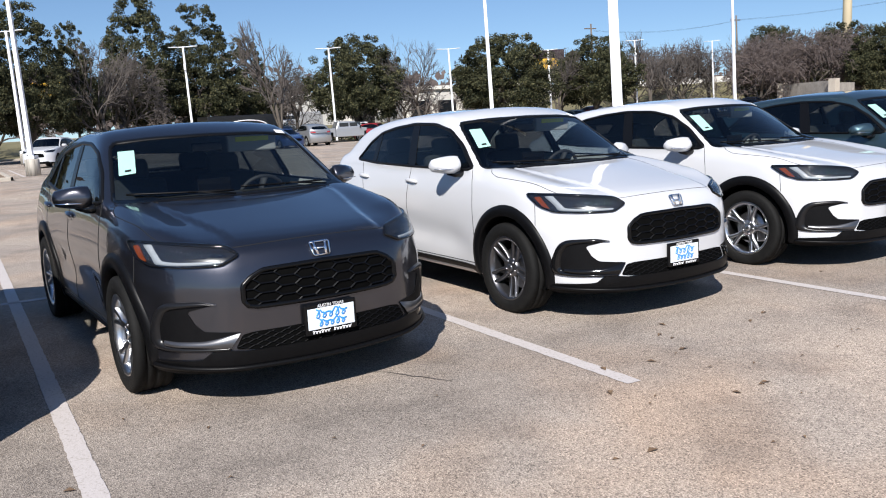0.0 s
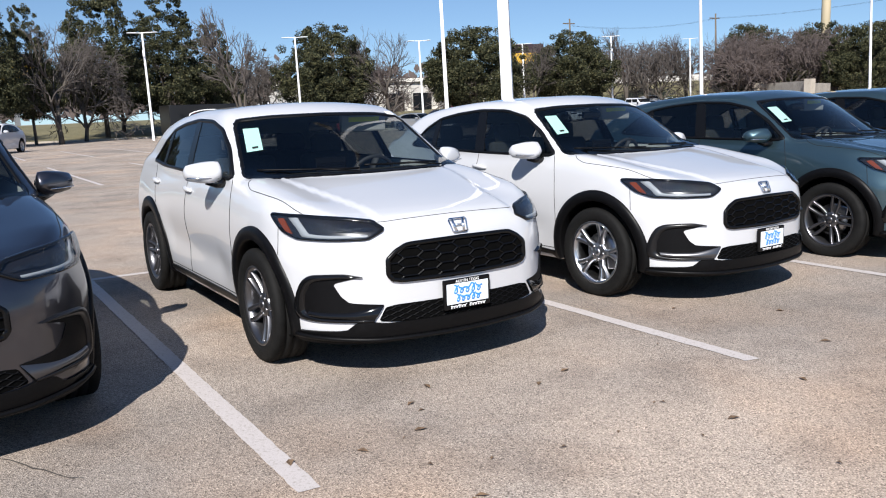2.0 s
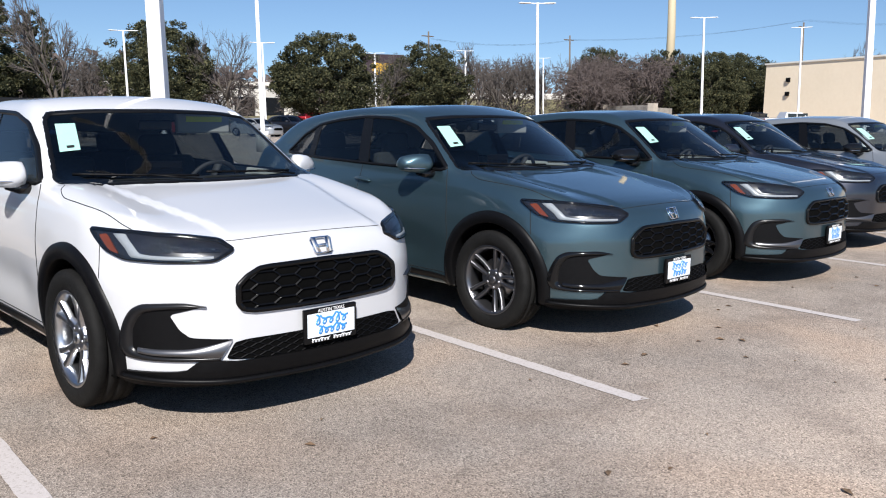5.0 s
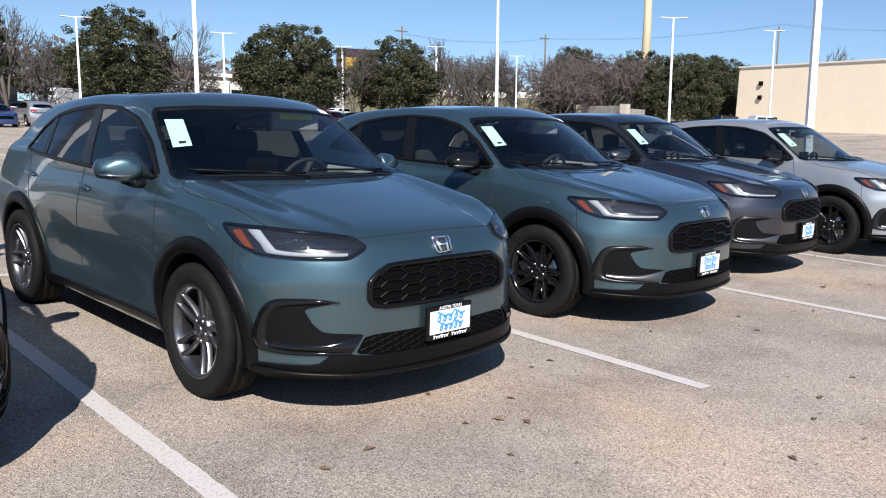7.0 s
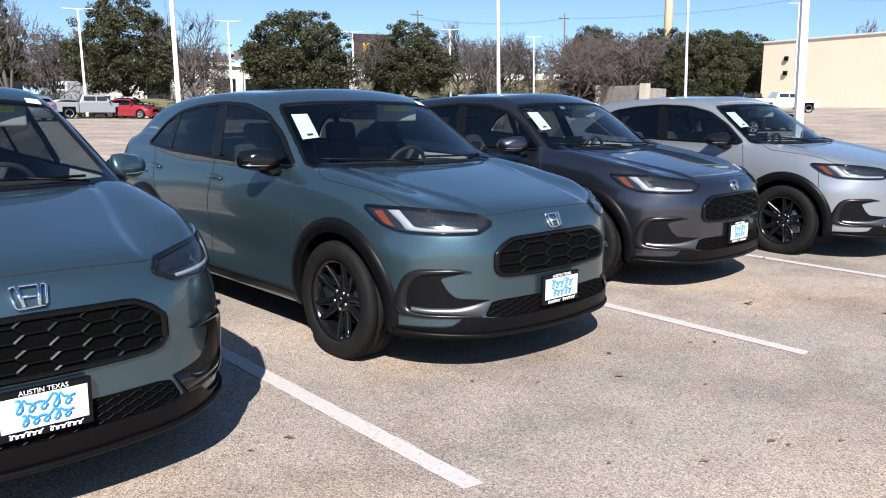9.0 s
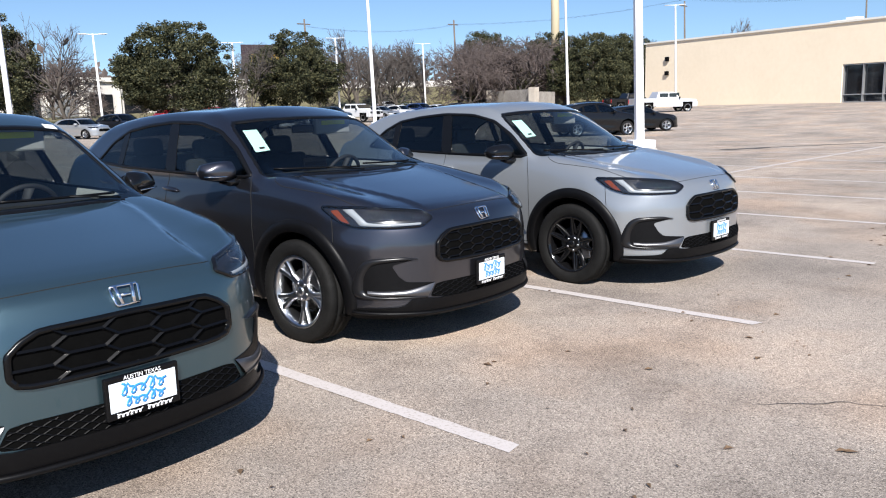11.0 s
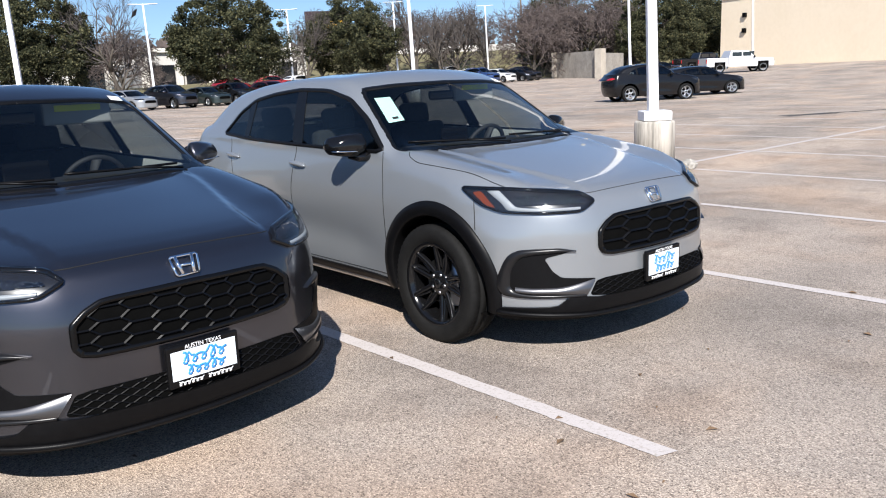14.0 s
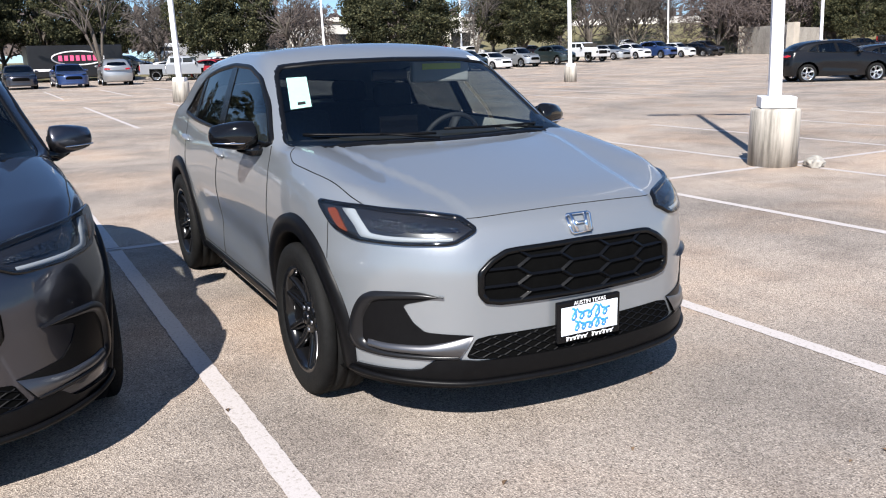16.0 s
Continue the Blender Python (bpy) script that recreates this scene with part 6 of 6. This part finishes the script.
def far_car(x, y, turn, colour, form):
    z = float(ground_z(x, y))
    size = {"suv": (1.0, 1.02, 1.06), "sedan": (0.98, 1.04, 0.90), "hatch": (0.95, 0.92, 0.94)}[form]
    root = new("car")
    root.matrix_world = Matrix.Translation((x, y, z)) @ Matrix.Rotation(radians(turn), 4, "Z") @ Matrix.Diagonal((*size, 1)) @ Matrix.Translation((0, -2.25, 0))
    names = {"suv": "SUV", "sedan": "sedan", "hatch": "hatchback"}
    tagged(root, f"{colour} {names[form]} parked far across the lot", "car", "cars parked across the lot")
    p = FAR_PAINT[colour]
    for nm in ("body_shell", "hood", "roof_panel", "tailgate"):
        put_part(nm, CAR[nm], p, root)
    put_part("cabin_lining", CAR["cabin_lining"], CABIN, root)
    put_part("floor_pan", CAR["floor_pan"], DARK, root)
    put_part("bulkhead", CAR["bulkhead"], DARK, root)
    put_part("dashboard", CAR["dashboard"], CABIN, root)
    put_part("windshield", CAR["windshield"], GLASS_DARK, root)
    put_part("back_window", CAR["back_window"], GLASS_DARK, root)
    put_part("grille", CAR["grille_shade_sheet"], DARK, root)
    put_part("lower_bumper", CAR["lip"], p if form != "suv" else BLACK_PLASTIC, root)
    for s, tag in ((-1, "r"), (1, "l")):
        fd, rd = put_part("front_door", CAR[f"front_door_{tag}"], p, root), put_part("rear_door", CAR[f"rear_door_{tag}"], p, root)
        for par, nm in ((fd, "front_window"), (rd, "rear_window"), (root, "quarter_window")):
            put_part(nm, CAR[f"{nm}_{tag}"], GLASS_DARK, par)
        put_part("window_trim", CAR[f"window_trim_{tag}"], SEAL, root)
        for q in CAR[f"pillar_{tag}"]:
            put_part("pillar_trim", q, PILLAR_BLACK, root)
        put_part("headlight", CAR[f"lamp_back_{tag}"], REFLECTOR, root)
        put_part("tail_lamp", CAR[f"tail_{tag}"], RED_LENS, root)
        put_part("door_mirror", CAR[f"mirror_{tag}"], p, root)
        for nm in ("front", "rear"):
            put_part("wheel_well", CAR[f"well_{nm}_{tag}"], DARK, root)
        for hy in (HUB_F, HUB_R):
            m = Matrix.Translation((s * 0.795, hy, HUB_Z / size[2] * 1.0)) @ Matrix.Rotation(math.pi if s > 0 else 0, 4, "Z")
            w = put_part("wheel", WHEEL["barrel"], ALLOY, root, "", m)
            put_part("tyre", WHEEL["tyre"], RUBBER, w)
            put_part("spokes", WHEEL["spokes_y"], ALLOY, w)
    return root


def pickup(x, y, turn, colour):
    z = float(ground_z(x, y))
    root = new("pickup_truck")
    root.matrix_world = Matrix.Translation((x, y, z)) @ Matrix.Rotation(radians(turn), 4, "Z") @ Matrix.Translation((0, -2.8, 0))
    tagged(root, f"{colour} crew-cab pickup truck parked far across the lot", "pickup truck", "pickups across the lot")
    p = FAR_PAINT[colour]

    def hull(name, side_poly, half, round_, material, inset_top=0.0):
        bm = bmesh.new()
        rings = []
        for sx in (-1, 1):
            rings.append([bm.verts.new((sx * (half - inset_top * max(0, b - 1.15)), a, b)) for a, b in side_poly])
        n = len(side_poly)
        for i in range(n):
            bm.faces.new((rings[0][i], rings[0][(i + 1) % n], rings[1][(i + 1) % n], rings[1][i]))
        bm.faces.new(rings[0][::-1])
        bm.faces.new(rings[1])
        bmesh.ops.bevel(bm, geom=bm.edges[:], offset=round_, segments=2, profile=0.5, affect="EDGES")
        return put_part(name, from_bm(name, bm, False), material, root)

    hull("cab_body", [(0.05, 0.45), (0.0, 0.75), (0.1, 1.08), (1.45, 1.16), (3.85, 1.18), (3.85, 0.45)], 0.95, 0.05, p)
    hull("cab_roof", [(1.50, 1.15), (2.15, 1.74), (3.55, 1.76), (3.82, 1.15)], 0.92, 0.05, p, 0.32)
    bed = hull("bed", [(3.88, 0.5), (3.88, 1.20), (5.62, 1.22), (5.65, 0.5)], 0.95, 0.03, p)
    # The bed is closed; this near-black sheet imitates its shaded hollow.
    put_part("bed_shade_sheet", rounded_box("bed_shade_sheet", 1.6, 1.6, 0.02, 0.005, (0, 4.76, 1.222)), DARK, root)
    for s in (-1, 1):
        for y0, y1 in ((1.95, 2.62), (2.72, 3.5)):
            put_part("window", prism("window", [(s * 0.875, y0), (s * 0.875, y1), (s * 0.80, y1 - 0.05), (s * 0.80, y0 + 0.1)], 1.24, 1.62), WIN_DARK, root)
        put_part("headlight", rounded_box("headlight", 0.3, 0.08, 0.2, 0.03, (s * 0.72, 0.03, 0.88)), REFLECTOR, root)
        put_part("tail_lamp", rounded_box("tail_lamp", 0.1, 0.08, 0.34, 0.02, (s * 0.88, 5.64, 0.95)), RED_LENS, root)
        put_part("door_mirror", rounded_box("door_mirror", 0.2, 0.1, 0.18, 0.04, (s * 1.06, 1.75, 1.22)), BLACK_PLASTIC, root)
        for hy in (0.95, 4.55):
            k = 1.13
            m = Matrix.Translation((s * 0.86, hy, HUB_Z * k)) @ Matrix.Rotation(math.pi if s > 0 else 0, 4, "Z") @ Matrix.Diagonal((1, k, k, 1))
            w = put_part("wheel", WHEEL["barrel"], ALLOY, root, "", m)
            put_part("tyre", WHEEL["tyre"], RUBBER, w)
            put_part("spokes", WHEEL["spokes_y"], ALLOY, w)
            # No opening is cut: a near-black slab paints the shade round the wheel.
            put_part("wheel_well", rounded_box("wheel_well", 0.04, 0.92, 0.6, 0.02, (s * 0.935, hy, 0.58)), DARK, root)
    put_part("windshield", prism("windshield", [(-0.78, 1.66), (0.78, 1.66), (0.70, 2.02), (-0.70, 2.02)], 1.2, 1.66), WIN_DARK, root)
    put_part("grille", rounded_box("grille", 1.0, 0.08, 0.3, 0.03, (0, 0.02, 0.86)), BLACK_PLASTIC, root)
    put_part("rear_bumper", rounded_box("rear_bumper", 1.8, 0.2, 0.18, 0.03, (0, 5.72, 0.55)), CHROME, root)
    return root


# nose points along local -y, turned by the angle
for x, y, turn, c, form in (
    (54.6, 58.9, 3, "white", "sedan"), (57.8, 59.4, 6, "silver", "suv"), (61.6, 59.2, 4, "green", "suv"), (69.2, 60.6, 5, "silver", "sedan"), (72.6, 61.1, 4, "white", "hatch"),
    (75.9, 61.2, 4, "blue", "suv"), (79.2, 61.7, 6, "white", "hatch"), (82.9, 62.4, 5, "black", "sedan"), (51.2, 57.4, 4, "green", "suv"), (48.0, 56.9, 6, "maroon", "suv"), (86.4, 64.6, 4, "grey", "suv"),
    (57.0, 80.5, 100, "red", "suv"), (66.0, 81.0, 100, "white", "sedan"), (73.5, 79.5, 95, "maroon", "sedan"), (92.0, 79.0, 60, "white", "suv"),
    (44.7, 56.6, 6, "black", "suv"), (42.0, 56.0, 8, "green", "sedan"), (35.7, 54.9, 16, "silver", "sedan"), (38.9, 55.3, 14, "grey", "suv"),
    (46.6, 20.4, 58, "black", "suv"), (51.0, 20.6, 58, "black", "sedan"), (17.97, 54.4, 0, "grey", "sedan"), (20.7, 54.2, 2, "blue", "sedan"), (23.6, 56.0, 178, "silver", "suv"),
    (4.7, 48.5, -28, "white", "suv"), (34.4, 68.9, 60, "white", "suv"), (31.4, 60.4, 40, "red", "hatch"), (30.8, 72.7, 70, "silver", "sedan"), (28.4, 80.6, 60, "white", "suv"),
    (26.0, 69.0, 170, "grey", "suv"), (88.0, 47.0, 60, "black", "sedan"), (95.0, 86.0, 70, "white", "sedan"), (62.0, 80.0, 70, "red", "suv")):
    far_car(x, y, turn, c, form)
for x, y, turn, c in ((65.2, 59.8, 4, "white"), (77.5, 33.0, 52, "white"), (88.5, 42.5, 60, "black"), (29.0, 61.5, 80, "silver")):
    pickup(x, y, turn, c)

# black box trailer with a pink-rimmed oval sign
tr = new("box_trailer")
tr.matrix_world = Matrix.Translation((22.7, 70.6, float(ground_z(22.7, 70.6)))) @ Matrix.Rotation(radians(4), 4, "Z") @ Matrix.Scale(1.24, 4)
tagged(tr, "black box trailer with a pink oval sign", "trailer")
put_part("box", rounded_box("box", 5.6, 2.2, 1.95, 0.06, (0, 0, 1.27)), mat("trailer_black", (0.012, 0.012, 0.013), 0.3), tr)
oval = [(0.1 + 1.55 * math.cos(w), -1.115, 1.45 + 0.42 * math.sin(w)) for w in np.linspace(0, 2 * math.pi, 41)]
PINK = mat("sign_pink", (0.75, 0.10, 0.22), 0.5)
put_part("sign_rim", mesh_from("sign_rim", *tube_data(oval, 0.045, 6)), WHITE_INK, tr, "white oval rim")
for k in range(7):
    put_part("sign_bar", rounded_box("sign_bar", 0.22, 0.02, 0.34 - 0.02 * (k % 2), 0.004, (-0.95 + k * 0.34, -1.113, 1.45)), PINK, tr, "pink sign mark")
put_part("number_bar", rounded_box("number_bar", 1.3, 0.02, 0.14, 0.004, (-1.9, -1.113, 0.75)), WHITE_INK, tr)
for sx in (-1.2, -0.3):
    put_part("tyre", WHEEL["tyre"], RUBBER, tr, "", Matrix.Translation((sx, -1.0, 0.345)) @ Matrix.Rotation(math.pi / 2, 4, "Z"))
put_part("tyre", WHEEL["tyre"], RUBBER, tr, "", Matrix.Translation((-0.3, 1.0, 0.345)) @ Matrix.Rotation(math.pi / 2, 4, "Z"))
# white delivery van
van = new("delivery_van")
van.matrix_world = Matrix.Translation((34.0, 84.5, float(ground_z(34, 84.5)))) @ Matrix.Rotation(radians(-65), 4, "Z")
tagged(van, "white delivery van parked beyond the trees", "van")
put_part("body", rounded_box("body", 2.0, 3.8, 1.9, 0.12, (0, 0.8, 1.45), 3), PAINT["white"], van)
put_part("cab", rounded_box("cab", 1.95, 1.6, 1.2, 0.2, (0, -1.7, 1.05), 3), PAINT["white"], van)
put_part("windshield", rounded_box("windshield", 1.6, 0.7, 0.6, 0.1, (0, -1.35, 1.75), 2), WIN_DARK, van)
for sx in (-0.9, 0.9):
    for sy in (-1.6, 1.8):
        put_part("tyre", WHEEL["tyre"], RUBBER, van, "", Matrix.Translation((sx, sy, 0.345)))
